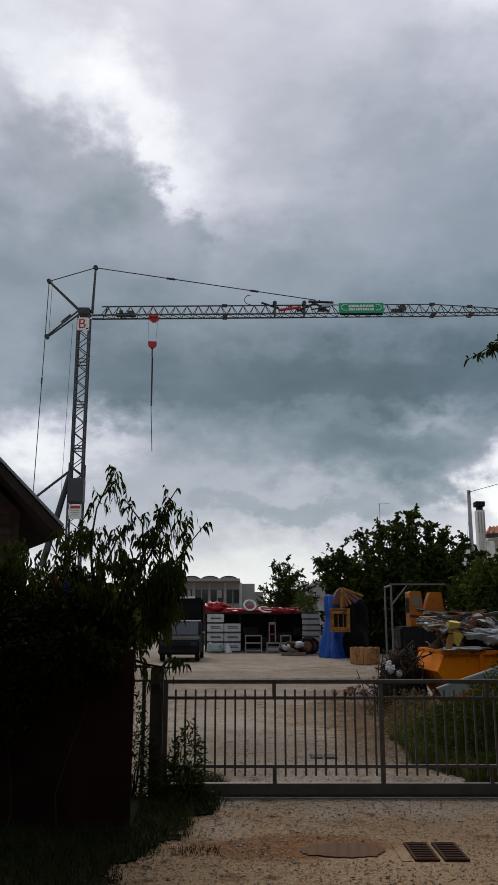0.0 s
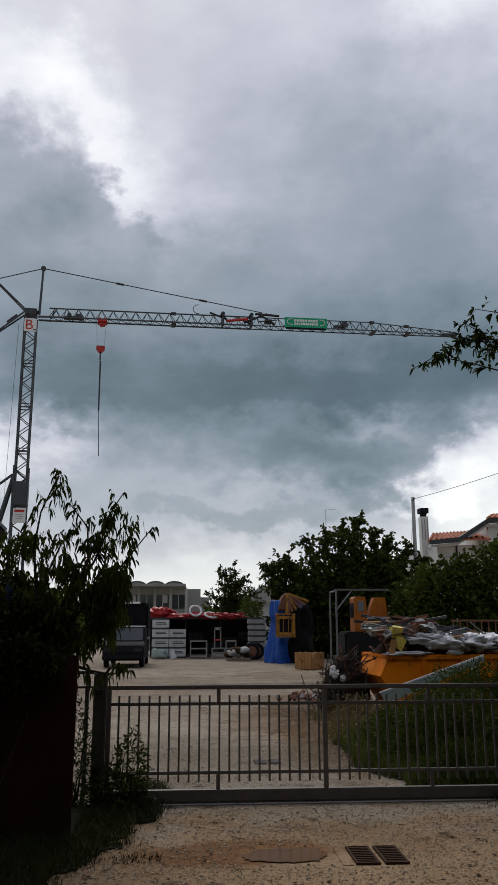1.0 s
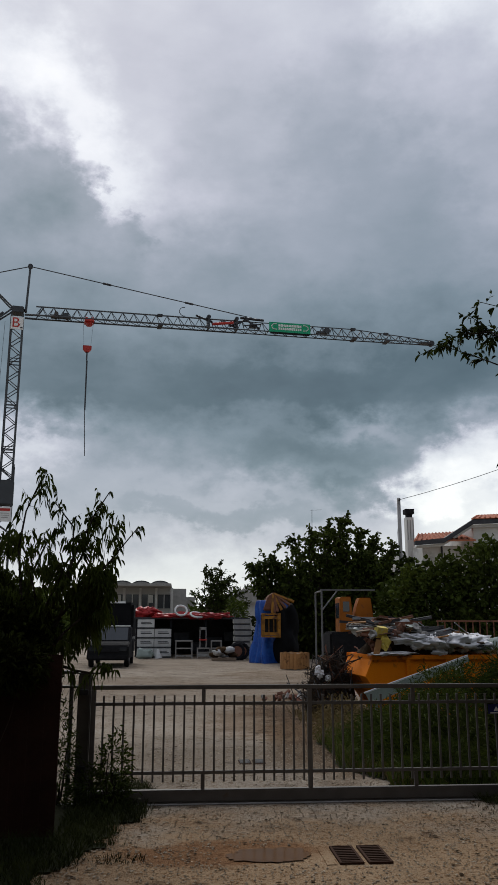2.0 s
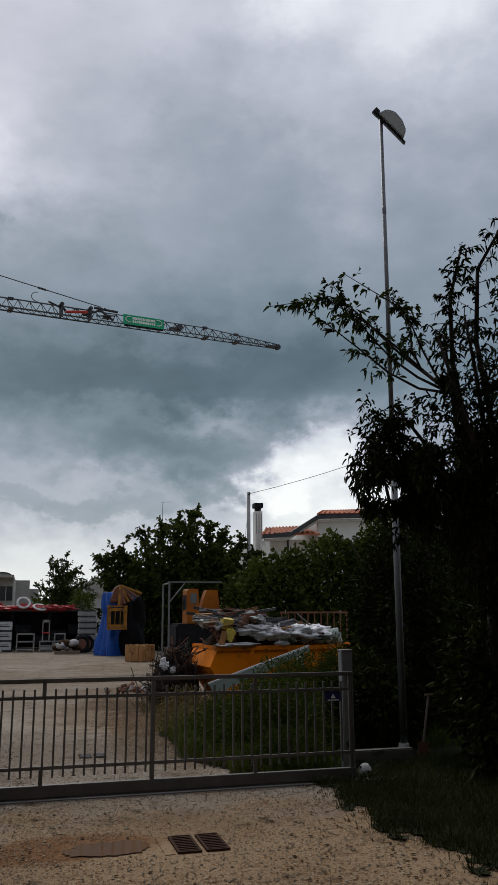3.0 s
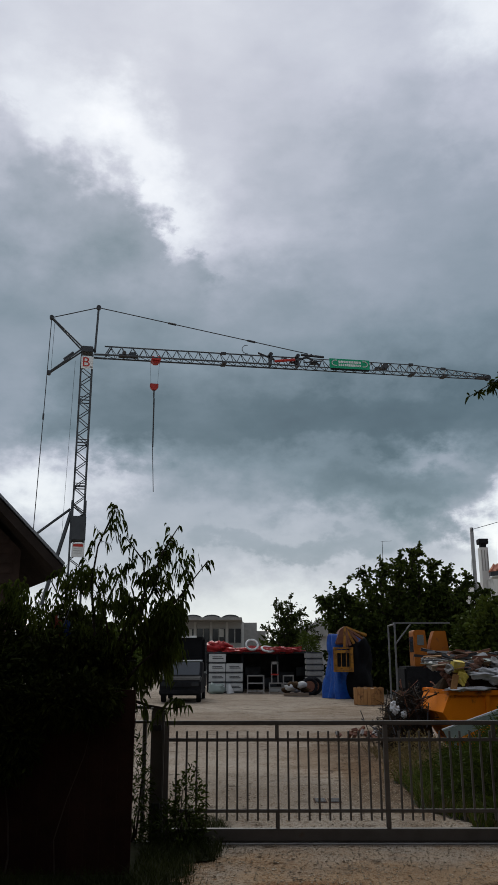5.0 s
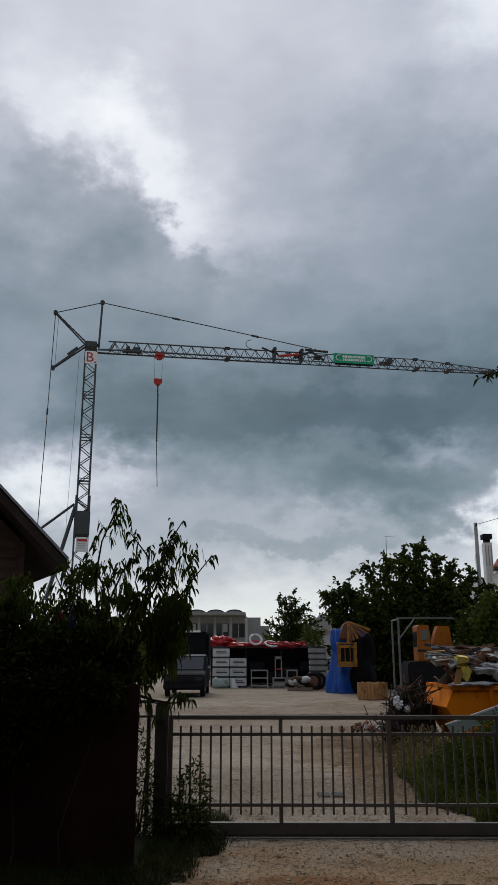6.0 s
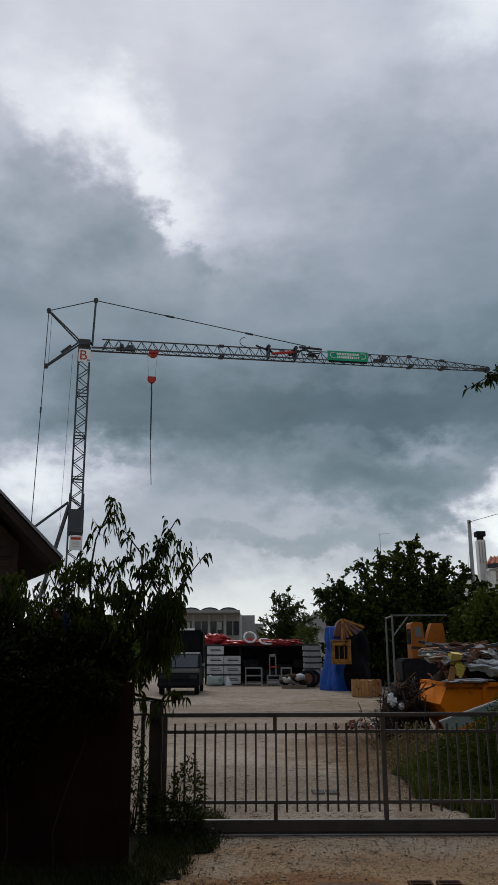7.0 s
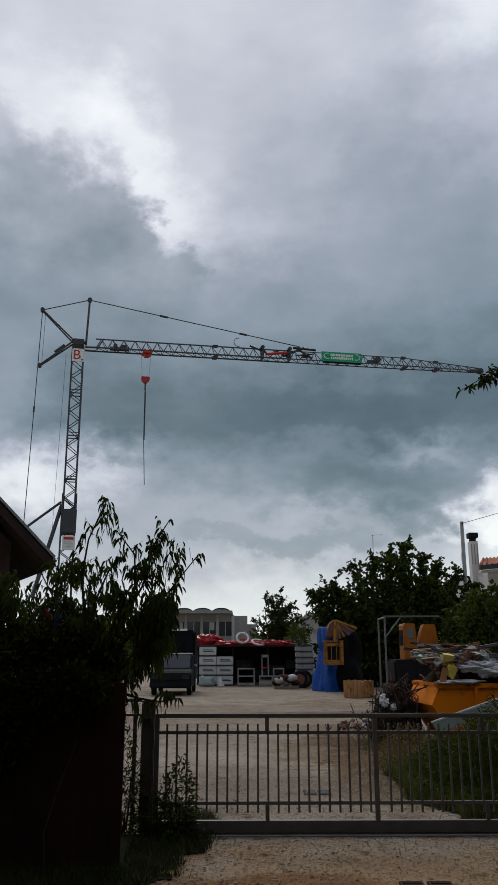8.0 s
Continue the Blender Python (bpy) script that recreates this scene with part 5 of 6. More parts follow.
def make_packs():
    for col, x, n in ((0, -1.9, 4), (1, -0.94, 3)):
        for k in range(n):
            th = thing("pallet_pack", (x, 46.3, k * 0.525), "white wrapped block pack with grey print bars, stacked in the yard", "pack", "stacked white packs")
            part("pallet", Geo().box((0, 0, 0.04), (0.94, 0.9, 0.075)), DARKMETAL, th)
            part("block", Geo().box((0, 0, 0.30), (0.93, 0.88, 0.44)), PACK, th, bevel=0.015)
            part("print_bar", Geo().box((0, -0.443, 0.36), (0.55, 0.006, 0.035)), DARKMETAL, th)
            part("print_bar", Geo().box((0.04, -0.443, 0.28), (0.62, 0.006, 0.05)), DARKMETAL, th)
    for k in range(7):
        th = thing("grey_slab_stack", (3.42, 44.6, k * 0.31), "grey concrete slab layer in a tall stack", "slab", "stack of grey slabs")
        part("slab", Geo().box((0.02 * math.sin(k * 5), 0, 0.13), (0.95, 0.9, 0.24)), CONCRETE, th, bevel=0.02)
        part("batten", Geo().box((0, 0, 0.28), (0.8, 0.9, 0.06)), DARKMETAL, th)


def make_shed():
    th = thing("open_shed", (-2.5, 47.2, 0), "long low open-fronted dark shed with things piled on its roof", "shed")
    part("back_wall", Geo().box((3.0, 4.2, 1.1), (6.1, 0.1, 2.2)), DARKMETAL, th)
    for x in (0.0, 6.0):
        part("side_wall", Geo().box((x, 2.1, 1.1), (0.1, 4.1, 2.2)), DARKMETAL, th)
    part("roof", Geo().box((3.0, 2.0, 2.17), (6.3, 4.7, 0.09)), DARKMETAL, th)
    for x in (0.05, 2.0, 4.0, 5.95):
        part("post", Geo().box((x, -0.2, 1.05), (0.12, 0.12, 2.1)), BLACK, th)
    for k in range(6):
        part("shelf", Geo().box((0.6 + k * 1.0, 2.2, 0.5 + 0.3 * (k % 3)), (0.9, 1.2, 0.5)), DARKMETAL, th)
    R = random.Random(12)
    for k in range(12):
        x = -2.2 + k * 0.42
        o = part("red_sheet", Geo().blob((x, 47.3 + R.uniform(-0.2, 0.3), 2.29 + (0.2 if k < 2 else 0.0)), (0.5, 0.45, 0.09 + (0.14 if k < 2 else 0.05 * R.random())), k, 0.4, 26, 14, 0.8), REDSHEET, smooth=True)
        tagged(o, "folded red plastic sheeting lying on the shed roof", "sheeting", "red sheets on the shed")
    for x, z, r, rx in ((0.05, 2.60, 0.34, 55), (0.95, 2.36, 0.36, 22)):
        g = Geo()
        pts = [(r * math.cos(a), r * math.sin(a), 0) for a in [6.28319 * i / 20 for i in range(21)]]
        g.path(pts, 0.06, 6)
        o = part("white_hoop", g, WHITE, at=pose(x, 46.8, z, rx, 10, 0))
        tagged(o, "white plastic hoop leaning on the red sheets", "hoop", "white hoops")
    for k in range(5):
        o = part("red_pole", Geo().rod((-0.5 + k * 0.1, 46.75 + k * 0.05, 2.32 + 0.05 * k), (2.9 - 0.2 * k, 47.0, 2.45 - 0.02 * k), 0.05, 6), REDSHEET)
        tagged(o, "long red painted pole on the shed roof", "pole", "red poles on the shed")
    # small things along the front
    for x, w, h, top in ((0.25, 0.95, 0.95, True), (1.35, 0.75, 0.55, False), (2.05, 0.6, 0.95, False)):
        fr = thing("metal_rack", (x - w / 2, 45.4, 0), "small grey metal rack in front of the shed", "rack", "racks by the shed")
        for a in (0.03, w - 0.03):
            part("upright", Geo().box((a, 0, h / 2), (0.06, 0.06, h)), CONCRETE, fr)
            part("upright", Geo().box((a, 0.5, h / 2), (0.06, 0.06, h)), CONCRETE, fr)
        for z in (0.12, h * 0.55, h - 0.03):
            part("shelf", Geo().box((w / 2, 0.25, z), (w, 0.55, 0.06)), CONCRETE, fr)
        if not top:
            part("panel", Geo().box((w / 2, 0.05, h * 0.3), (w - 0.1, 0.04, h * 0.35)), PACK, fr)
    ch = thing("old_chair", (1.3, 45.3, 0.55), "old pale chair standing on a rack", "chair")
    for a in (-0.17, 0.17):
        part("back_post", Geo().box((a, 0.15, 0.55), (0.05, 0.05, 1.1)), CONCRETE, ch)
        part("leg", Geo().box((a, -0.2, 0.22), (0.05, 0.05, 0.44)), CONCRETE, ch)
    part("seat", Geo().box((0, -0.02, 0.44), (0.42, 0.42, 0.06)), RED, ch, "red seat")
    part("backrest", Geo().box((0, 0.15, 1.05), (0.4, 0.05, 0.14)), CONCRETE, ch)
    pl = thing("loaded_pallet", (2.3, 42.4, 0), "wooden pallet piled with grey bags and dark scrap", "pallet")
    part("pallet", Geo().box((0, 0, 0.08), (1.25, 0.9, 0.14)), WOOD, pl)
    for k in range(7):
        part("bag", Geo().blob((-0.45 + 0.15 * k, R.uniform(-0.2, 0.2), 0.3 + 0.12 * (k % 3)), (0.28, 0.25, 0.15), k, 0.35, 10, 6), PACK if k % 2 else DIRT, pl, smooth=True)
    for x, y in ((3.0, 42.6), (3.25, 42.8)):
        sw = thing("spare_wheel", pose(x, y, 0, 0, 0, 15), "old dusty wheel standing upright by the slabs", "wheel", "wheels in the yard")
        part("tyre", Geo().path([(0.36 * math.cos(a), 0, 0.46 + 0.36 * math.sin(a)) for a in [6.28319 * i / 18 for i in range(19)]], 0.10, 6), BLACK, sw)
        part("rim", Geo().rod((0, -0.06, 0.46), (0, 0.06, 0.46), 0.27, 14), RUST, sw)
    o = part("green_bag", Geo().blob((-1.9, 45.3, 0.2), (0.45, 0.35, 0.28), 3, 0.4, 12, 7), PALEGREEN, smooth=True)
    tagged(o, "crumpled green bag on the ground before the packs", "bag")
    o = part("white_cone", Geo().rod((-1.15, 45.4, 0), (-1.2, 45.4, 0.5), 0.22, 10, 0.05), PACK)
    tagged(o, "small pale conical heap before the packs", "heap")


def make_van():
    th = thing("pickup_truck", pose(-3.1, 36.0, 0), "dark pickup truck with a white cab roof parked in the yard", "truck")
    part("chassis", Geo().box((0, 2.2, 0.42), (1.75, 4.6, 0.22)), BLACK, th, bevel=0.03)
    part("front", Geo().prism([(0.0, 0.35), (0.0, 0.92), (0.18, 1.02), (1.15, 1.12), (1.2, 0.35)], -0.9, 0.9, "x"), BLACK, th, bevel=0.05)
    part("cab", Geo().prism([(1.1, 0.4), (1.1, 1.10), (1.65, 1.72), (2.7, 1.74), (2.75, 0.4)], -0.88, 0.88, "x"), BLACK, th, bevel=0.05)
    part("cab_roof", Geo().box((0, 2.2, 1.76), (1.62, 1.1, 0.06)), WHITE, th, "white cab roof", bevel=0.02)
    part("windscreen", Geo().prism([(1.12, 1.14), (1.10, 1.15), (1.60, 1.70), (1.62, 1.69)], -0.76, 0.76, "x"), GLASS, th)
    part("bed", Geo().box((0, 3.7, 0.85), (1.8, 1.9, 0.6)), BLACK, th, bevel=0.03)
    part("bumper", Geo().box((0, -0.06, 0.45), (1.8, 0.14, 0.2)), BLACK, th, bevel=0.03)
    part("grille", Geo().box((0, -0.02, 0.76), (0.95, 0.04, 0.18)), BLACK, th)
    for x in (-0.66, 0.66):
        part("headlight", Geo().box((x, -0.015, 0.78), (0.34, 0.05, 0.17)), GLASS, th, "clear headlight", bevel=0.02)
    for x in (-0.78, 0.78):
        for y in (0.75, 3.8):
            wh = part("wheel", Geo().rod((x - 0.1, y, 0.33), (x + 0.1, y, 0.33), 0.33, 18), BLACK, th, bevel=0.02)
            part("rim", Geo().rod((x - 0.11, y, 0.33), (x + 0.11, y, 0.33), 0.19, 12), GALV, wh)
    part("load_cover", Geo().box((-0.15, 3.7, 2.0), (2.1, 1.8, 1.7)), SHEET, th, "black tarpaulin over a tall load", bevel=0.12)
    part("cover_rail", Geo().box((-0.25, 2.82, 2.86), (1.5, 0.06, 0.09)), WHITE, th, "white rail along the cover")
    ld = thing("poster_board", (-3.75, 39.3, 2.84), "small pink and white board standing on the covered load", "board")
    part("panel", Geo().box((0, 0, 0.45), (0.55, 0.05, 0.9)), PACK, ld, bevel=0.01)
    part("band", Geo().box((0, -0.03, 0.7), (0.5, 0.01, 0.3)), BRICKRED, ld, "faded pink band")


def make_scarer():
    th = thing("bird_scarer", (-1.96, 8.46, 2.28), "faded red and blue cloth scrap hanging in the peach tree", "cloth scrap")
    part("string", Geo().path([(0, 0.3, 0.2), (0.02, 0.15, 0.12), (0, 0, -0.05)], 0.004, 4), CABLE, th)
    part("red_cloth", Geo().blob((-0.05, 0, -0.09), (0.035, 0.03, 0.08), 3, 0.5, 14, 9, 0.6), FADED, th, "faded red cloth")
    part("blue_cloth", Geo().blob((0.04, 0.01, -0.09), (0.035, 0.03, 0.06), 5, 0.5, 14, 9, 0.6), NAVY, th, "dull blue cloth")


make_scarer()
make_skip()
make_scrap()
make_portal()
make_digger()
make_covered_machine()
make_tub()
make_packs()
make_shed()
make_van()


# ---- houses and distance ----
def make_left_house():
    th = thing("brick_house", pose(-7.184, 14.29, -0.12, 0, 0, 26), "dark brick house with a sloping dark tiled eave", "house")
    part("wall", Geo().prism([(-3.6, 0), (3.0, 0), (3.0, 4.1), (-0.3, 7.25), (-3.6, 4.1)], 0.3, 6.0), BRICK, th)
    a, b = Vector((-0.3, 0, 7.60)), Vector((3.72, 0, 3.75))
    for s in (1, -1):
        f = lambda p, dz: (-0.3 + (p.x + 0.3) * s, p.z + dz)
        part("roof", Geo().prism([f(a, 0), f(b, 0), f(b, -0.16), f(a, -0.16)], -0.35, 6.5), DARKTILE, th)
        part("tiles", Geo().prism([f(a, 0.05), f(b, 0.05), f(b, 0.004), f(a, 0.004)], -0.33, 6.5), DARKTILE, th)
    part("fascia", Geo().prism([(-0.3, 7.57), (3.74, 3.70), (3.70, 3.52), (-0.3, 7.39)], -0.40, -0.353), DARKTILE, th, "dark stained timber verge board")
    part("verge_flashing", Geo().prism([(-0.3, 7.68), (3.74, 3.81), (3.72, 3.76), (-0.3, 7.63)], -0.42, -0.30), GALV, th, "thin pale metal verge flashing")
    for k in range(34):
        z = 0.3 + k * 0.2
        w = 3.0 if z < 4.2 else 3.0 - (z - 4.2) * 1.03
        if w > 0.3:
            part("brick_course", Geo().box((w / 2 - 0.3 + 0.15, 0.29, z), (w, 0.03, 0.13)), BRICK, th)


def make_right_house():
    th = thing("white_house", (17.2, 57, -0.2), "white rendered house with red clay tile roofs and dark eaves", "house")
    part("wall", Geo().box((2.65, 6.0, 3.9), (3.5, 9, 7.8)), CREAM, th, "white rendered lower wing")
    part("wall", Geo().box((8.8, 5.2, 4.6), (8.6, 9.6, 9.2)), CREAM, th, "white rendered main wall")
    part("eave", Geo().prism([(-0.2, 7.95), (2.0, 8.20), (4.3, 9.62), (13.8, 10.05), (13.8, 9.70), (4.3, 9.26), (2.0, 7.85), (-0.2, 7.65)], -0.4, 0.0), DARKMETAL, th, "dark timber eave")
    part("soffit", Geo().prism([(0.0, 7.66), (2.0, 7.84), (4.3, 9.25), (13.6, 9.69), (13.6, 9.50), (4.3, 9.02), (2.0, 7.66), (0.0, 7.52)], 0.0, 0.8), CREAM, th)
    part("roof", Geo().add([(-0.3, -0.3, 8.0), (4.4, -0.3, 8.12), (4.6, 4.5, 9.2), (1.5, 4.5, 9.0), (-0.3, -0.3, 7.9), (4.4, -0.3, 8.0), (4.6, 4.5, 9.1), (1.5, 4.5, 8.9)], [(0, 1, 2, 3), (4, 7, 6, 5), (0, 4, 5, 1), (1, 5, 6, 2), (2, 6, 7, 3), (3, 7, 4, 0)]), ROOFTILE, th, "red clay tile roof")
    part("roof", Geo().add([(4.1, -0.4, 9.66), (14.0, -0.4, 10.06), (12.0, 4.5, 10.9), (6.4, 4.5, 10.6), (4.1, -0.4, 9.56), (14.0, -0.4, 9.96), (12.0, 4.5, 10.7), (6.6, 4.5, 10.4)], [(0, 1, 2, 3), (4, 7, 6, 5), (0, 4, 5, 1), (1, 5, 6, 2), (2, 6, 7, 3), (3, 7, 4, 0)]), ROOFTILE, th, "red clay tile roof")
    for k in range(22):
        part("roof_rib", Geo().rod((4.3 + k * 0.42, -0.42, 9.70 + k * 0.0170), (6.5 + k * 0.24, 4.2, 10.54 + k * 0.0135), 0.06, 5), ROOFTILE, th)
    for k in range(11):
        part("roof_rib", Geo().rod((-0.1 + k * 0.4, -0.32, 8.07 + k * 0.01), (1.5 + k * 0.28, 4.3, 9.0 + k * 0.018), 0.07, 5), ROOFTILE, th)
    part("downpipe", Geo().rod((2.35, 1.42, 7.9), (2.35, 1.42, 4.0), 0.07, 6), DARKMETAL, th)
    ch = part("chimney", Geo().box((0.85, 4.6, 5.15), (0.58, 0.72, 10.3)), CREAM, th, "white chimney stack with dark cap")
    for x in (-0.22, 0.0, 0.22):
        part("flue_rib", Geo().box((0.85 + x, 4.22, 9.3), (0.05, 0.05, 1.6)), CONCRETE, ch)
    part("chimney_cap", Geo().box((0.85, 4.6, 10.78), (0.72, 0.8, 0.40)), BLACK, ch, bevel=0.03)
    part("cap_post", Geo().box((0.85, 4.6, 10.43), (0.4, 0.5, 0.3)), BLACK, ch)
    pl = thing("utility_pole", (12.6, 45, 0), "grey concrete utility pole carrying thin cables", "utility pole")
    part("pole", Geo().rod((0, 0, -0.1), (0.03, 0, 9.05), 0.15, 10, 0.10), CONCRETE, pl, smooth=True)
    part("insulator", Geo().rod((0.03, -0.1, 8.9), (0.03, -0.25, 8.95), 0.05, 8), DARKMETAL, pl)
    pts = [(0.05 + 16 * t, -8 * t, 8.95 + 6.2 * t - 2.6 * t * (1 - t)) for t in [i / 12 for i in range(13)]]
    part("cable", Geo().path(pts, 0.018, 4), CABLE, pl)
    pts = [(0.05 + 3.6 * t, 14 * t, 8.6 - 0.9 * t - 0.6 * t * (1 - t)) for t in [i / 8 for i in range(9)]]
    part("cable", Geo().path(pts, 0.014, 4), CABLE, pl)
    an = thing("aerial_mast", (8.55, 52, 0), "thin aerial mast rising above the trees", "aerial")
    part("mast", Geo().rod((0, 0, 0), (0.1, 0, 9.3), 0.016, 5), CABLE, an)
    part("boom", Geo().rod((0.0, 0, 9.25), (0.75, 0, 9.3), 0.010, 4), CABLE, an)


def make_far_block():
    th = thing("apartment_block", (-10.2, 95, 0.45), "grey far apartment block with barrel-vaulted roofs", "building")
    part("wall", Geo().box((4.5, 5, 2.75), (9.0, 10, 5.5)), FARWALL, th)
    part("wall", Geo().box((9.95, 8, 2.75), (1.9, 8, 5.6)), CONCRETE, th, "grey bare side wing")
    part("wall", Geo().box((11.45, 9, 2.3), (1.1, 7, 4.6)), CONCRETE, th)
    part("plinth", Geo().box((4.5, 5, -0.3), (9.2, 10.2, 0.6)), CONCRETE, th)
    part("parapet", Geo().box((4.5, 0.3, 5.62), (9.3, 10.8, 0.28)), CONCRETE, th)
    for k in range(4):
        x = 1.2 + k * 2.2
        arc = [(x + 1.05 * math.cos(a), 5.76 + 0.46 * math.sin(a)) for a in [math.pi * i / 12 for i in range(13)]]
        part("vault", Geo().prism(arc, -0.2, 9.5), CONCRETE, th, "grey vaulted roof")
        part("vault_edge", Geo().path([(u, -0.22, v + 0.02) for u, v in arc], 0.09, 4), DARKMETAL, th)
    for k in range(5):
        x = 0.9 + k * 1.85
        for z in (1.6, 3.9):
            wn = part("window", Geo().box((x, -0.03, z), (1.45, 0.08, 1.6)), GLASS, th)
            part("frame", Geo().box((x, -0.08, z), (0.08, 0.05, 1.6)), PACK, wn)
            part("sill", Geo().box((x, -0.1, z - 0.85), (1.6, 0.16, 0.08)), CONCRETE, wn)
            if k % 2:
                part("blind", Geo().box((x + 0.3, -0.085, z + 0.3), (0.5, 0.03, 0.9)), PACK, wn)
        part("pier", Geo().box((x + 0.92, -0.09, 2.75), (0.26, 0.18, 5.4)), PACK, th)
    hs = thing("far_house", (5.6, 75, 0), "far low house with a grey hipped roof", "building")
    part("wall", Geo().box((1.5, 3, 1.9), (6, 6, 3.8)), FARWALL, hs)
    part("roof", Geo().prism([(-2.0, 3.75), (5.0, 3.75), (2.6, 5.2), (0.6, 5.2)], -0.4, 6.4), CONCRETE, hs)
    # unseen walls added behind and beside the viewer to block sky light
    o = part("wall_south", Geo().box((2.0, -1.6, 5.9), (15, 0.3, 12.0)), BRICK)
    tagged(o, "unseen plain dark brick wall added behind the viewer to shade the drive", "wall", kind="structure")
    for nm, x in (("wall_west", -5.0), ("wall_east", 8.6)):
        o = part(nm, Geo().box((x, 2.6, 3.6), (0.3, 8.0, 7.4)), BRICK)
        tagged(o, "unseen plain dark brick wall added beside the drive to shade it", "wall", kind="structure")


make_left_house()
make_right_house()
make_far_block()


# ---- trees and bushes ----
def ends_in(c, h, n, seed, low=-1.0):
    r = np.random.default_rng(seed)
    out = []
    while len(out) < n:
        u = r.normal(size=3)
        u /= np.linalg.norm(u)
        if u[2] > low:
            out.append(tuple(np.array(c) + u * np.array(h) * r.uniform(0.75, 1.05)))
    return out


tree("peach_tree", (-1.75, 8.75, 0), (-1.7, 8.75, 1.5),
     [(-1.52, 8.8, 3.55), (-1.40, 8.8, 3.2), (-0.80, 8.7, 3.30), (-0.48, 8.75, 2.92), (-1.35, 8.9, 2.9), (-1.02, 8.8, 3.0), (-0.7, 8.8, 2.6), (-0.78, 8.6, 2.1), (-1.85, 8.9, 2.9), (-2.2, 8.7, 2.75), (-2.6, 8.8, 2.65), (-3.0, 8.9, 2.6), (-1.2, 8.5, 2.5), (-1.6, 8.4, 2.5), (-2.1, 8.4, 2.3), (-0.66, 8.6, 1.42)],
     "peach tree with drooping narrow leaves behind the board screen", 0.036, 21, twigs=11, twig_len=0.26, per_twig=10, leaf=(0.105, 0.017), droop=1.9, reach=0.30, gaps=0.06,
     fill=[((-1.3, 8.75, 2.15), (0.75, 0.4, 0.46), 3600), ((-0.85, 8.7, 2.85), (0.26, 0.25, 0.35), 330), ((-2.4, 8.75, 2.2), (0.9, 0.4, 0.46), 4600), ((-1.25, 8.7, 1.85), (0.42, 0.3, 0.27), 2600), ((-1.50, 8.8, 3.2), (0.16, 0.2, 0.35), 240), ((-0.74, 8.6, 1.42), (0.14, 0.09, 0.07), 420), ((-1.9, 8.75, 2.62), (0.85, 0.35, 0.26), 1500), ((-0.84, 8.62, 2.25), (0.24, 0.2, 0.42), 1300)])
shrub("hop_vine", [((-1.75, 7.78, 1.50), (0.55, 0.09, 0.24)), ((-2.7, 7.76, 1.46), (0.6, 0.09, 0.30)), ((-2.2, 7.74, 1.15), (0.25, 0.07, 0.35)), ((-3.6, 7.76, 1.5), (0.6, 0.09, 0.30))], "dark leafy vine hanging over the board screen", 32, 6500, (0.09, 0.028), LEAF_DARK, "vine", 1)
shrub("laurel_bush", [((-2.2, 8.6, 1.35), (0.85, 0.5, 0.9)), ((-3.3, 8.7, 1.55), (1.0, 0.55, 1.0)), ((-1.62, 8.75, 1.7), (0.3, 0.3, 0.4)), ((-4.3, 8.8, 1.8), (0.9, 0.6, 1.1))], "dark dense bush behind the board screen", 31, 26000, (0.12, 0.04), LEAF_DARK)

R_TREE = tree("almond_tree", (5.7, 9.0, 0), (5.2, 7.9, 2.4),
     ends_in((5.3, 7.5, 4.3), (1.3, 0.8, 1.5), 18, 3, -0.6) + [(4.66, 7.47, 6.05), (5.19, 7.35, 6.4), (5.85, 6.84, 6.7), (6.3, 6.9, 6.4), (5.5, 7.1, 6.2), (3.85, 7.9, 4.0), (3.80, 8.0, 3.5), (3.95, 7.9, 4.2), (4.1, 7.8, 3.0), (4.35, 7.5, 4.4), (6.4, 7.0, 5.5), (6.6, 7.4, 4.6)],
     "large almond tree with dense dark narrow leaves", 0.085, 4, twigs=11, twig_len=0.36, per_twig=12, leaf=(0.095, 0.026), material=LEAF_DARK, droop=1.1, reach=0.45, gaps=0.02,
     fill=[((4.40, 7.6, 3.45), (0.62, 0.5, 0.75), 8500), ((4.9, 7.5, 2.6), (0.5, 0.5, 0.8), 4500), ((5.4, 7.2, 3.3), (1.0, 0.65, 1.5), 17000), ((3.90, 7.95, 3.42), (0.44, 0.4, 0.80), 8500), ((6.4, 6.7, 3.0), (1.1, 0.8, 1.5), 14000), ((5.5, 7.1, 4.7), (0.9, 0.5, 0.75), 4200), ((5.15, 7.3, 5.9), (0.22, 0.3, 0.40), 300), ((6.2, 6.8, 5.4), (0.8, 0.6, 1.0), 3000), ((5.75, 6.9, 6.35), (0.28, 0.3, 0.38), 700), ((4.65, 7.45, 5.75), (0.14, 0.15, 0.32), 160), ((5.6, 8.0, 2.1), (0.8, 0.6, 0.9), 8000)])
# the long bough that the wind lifts
PIVOT = (4.45, 7.55, 4.3)


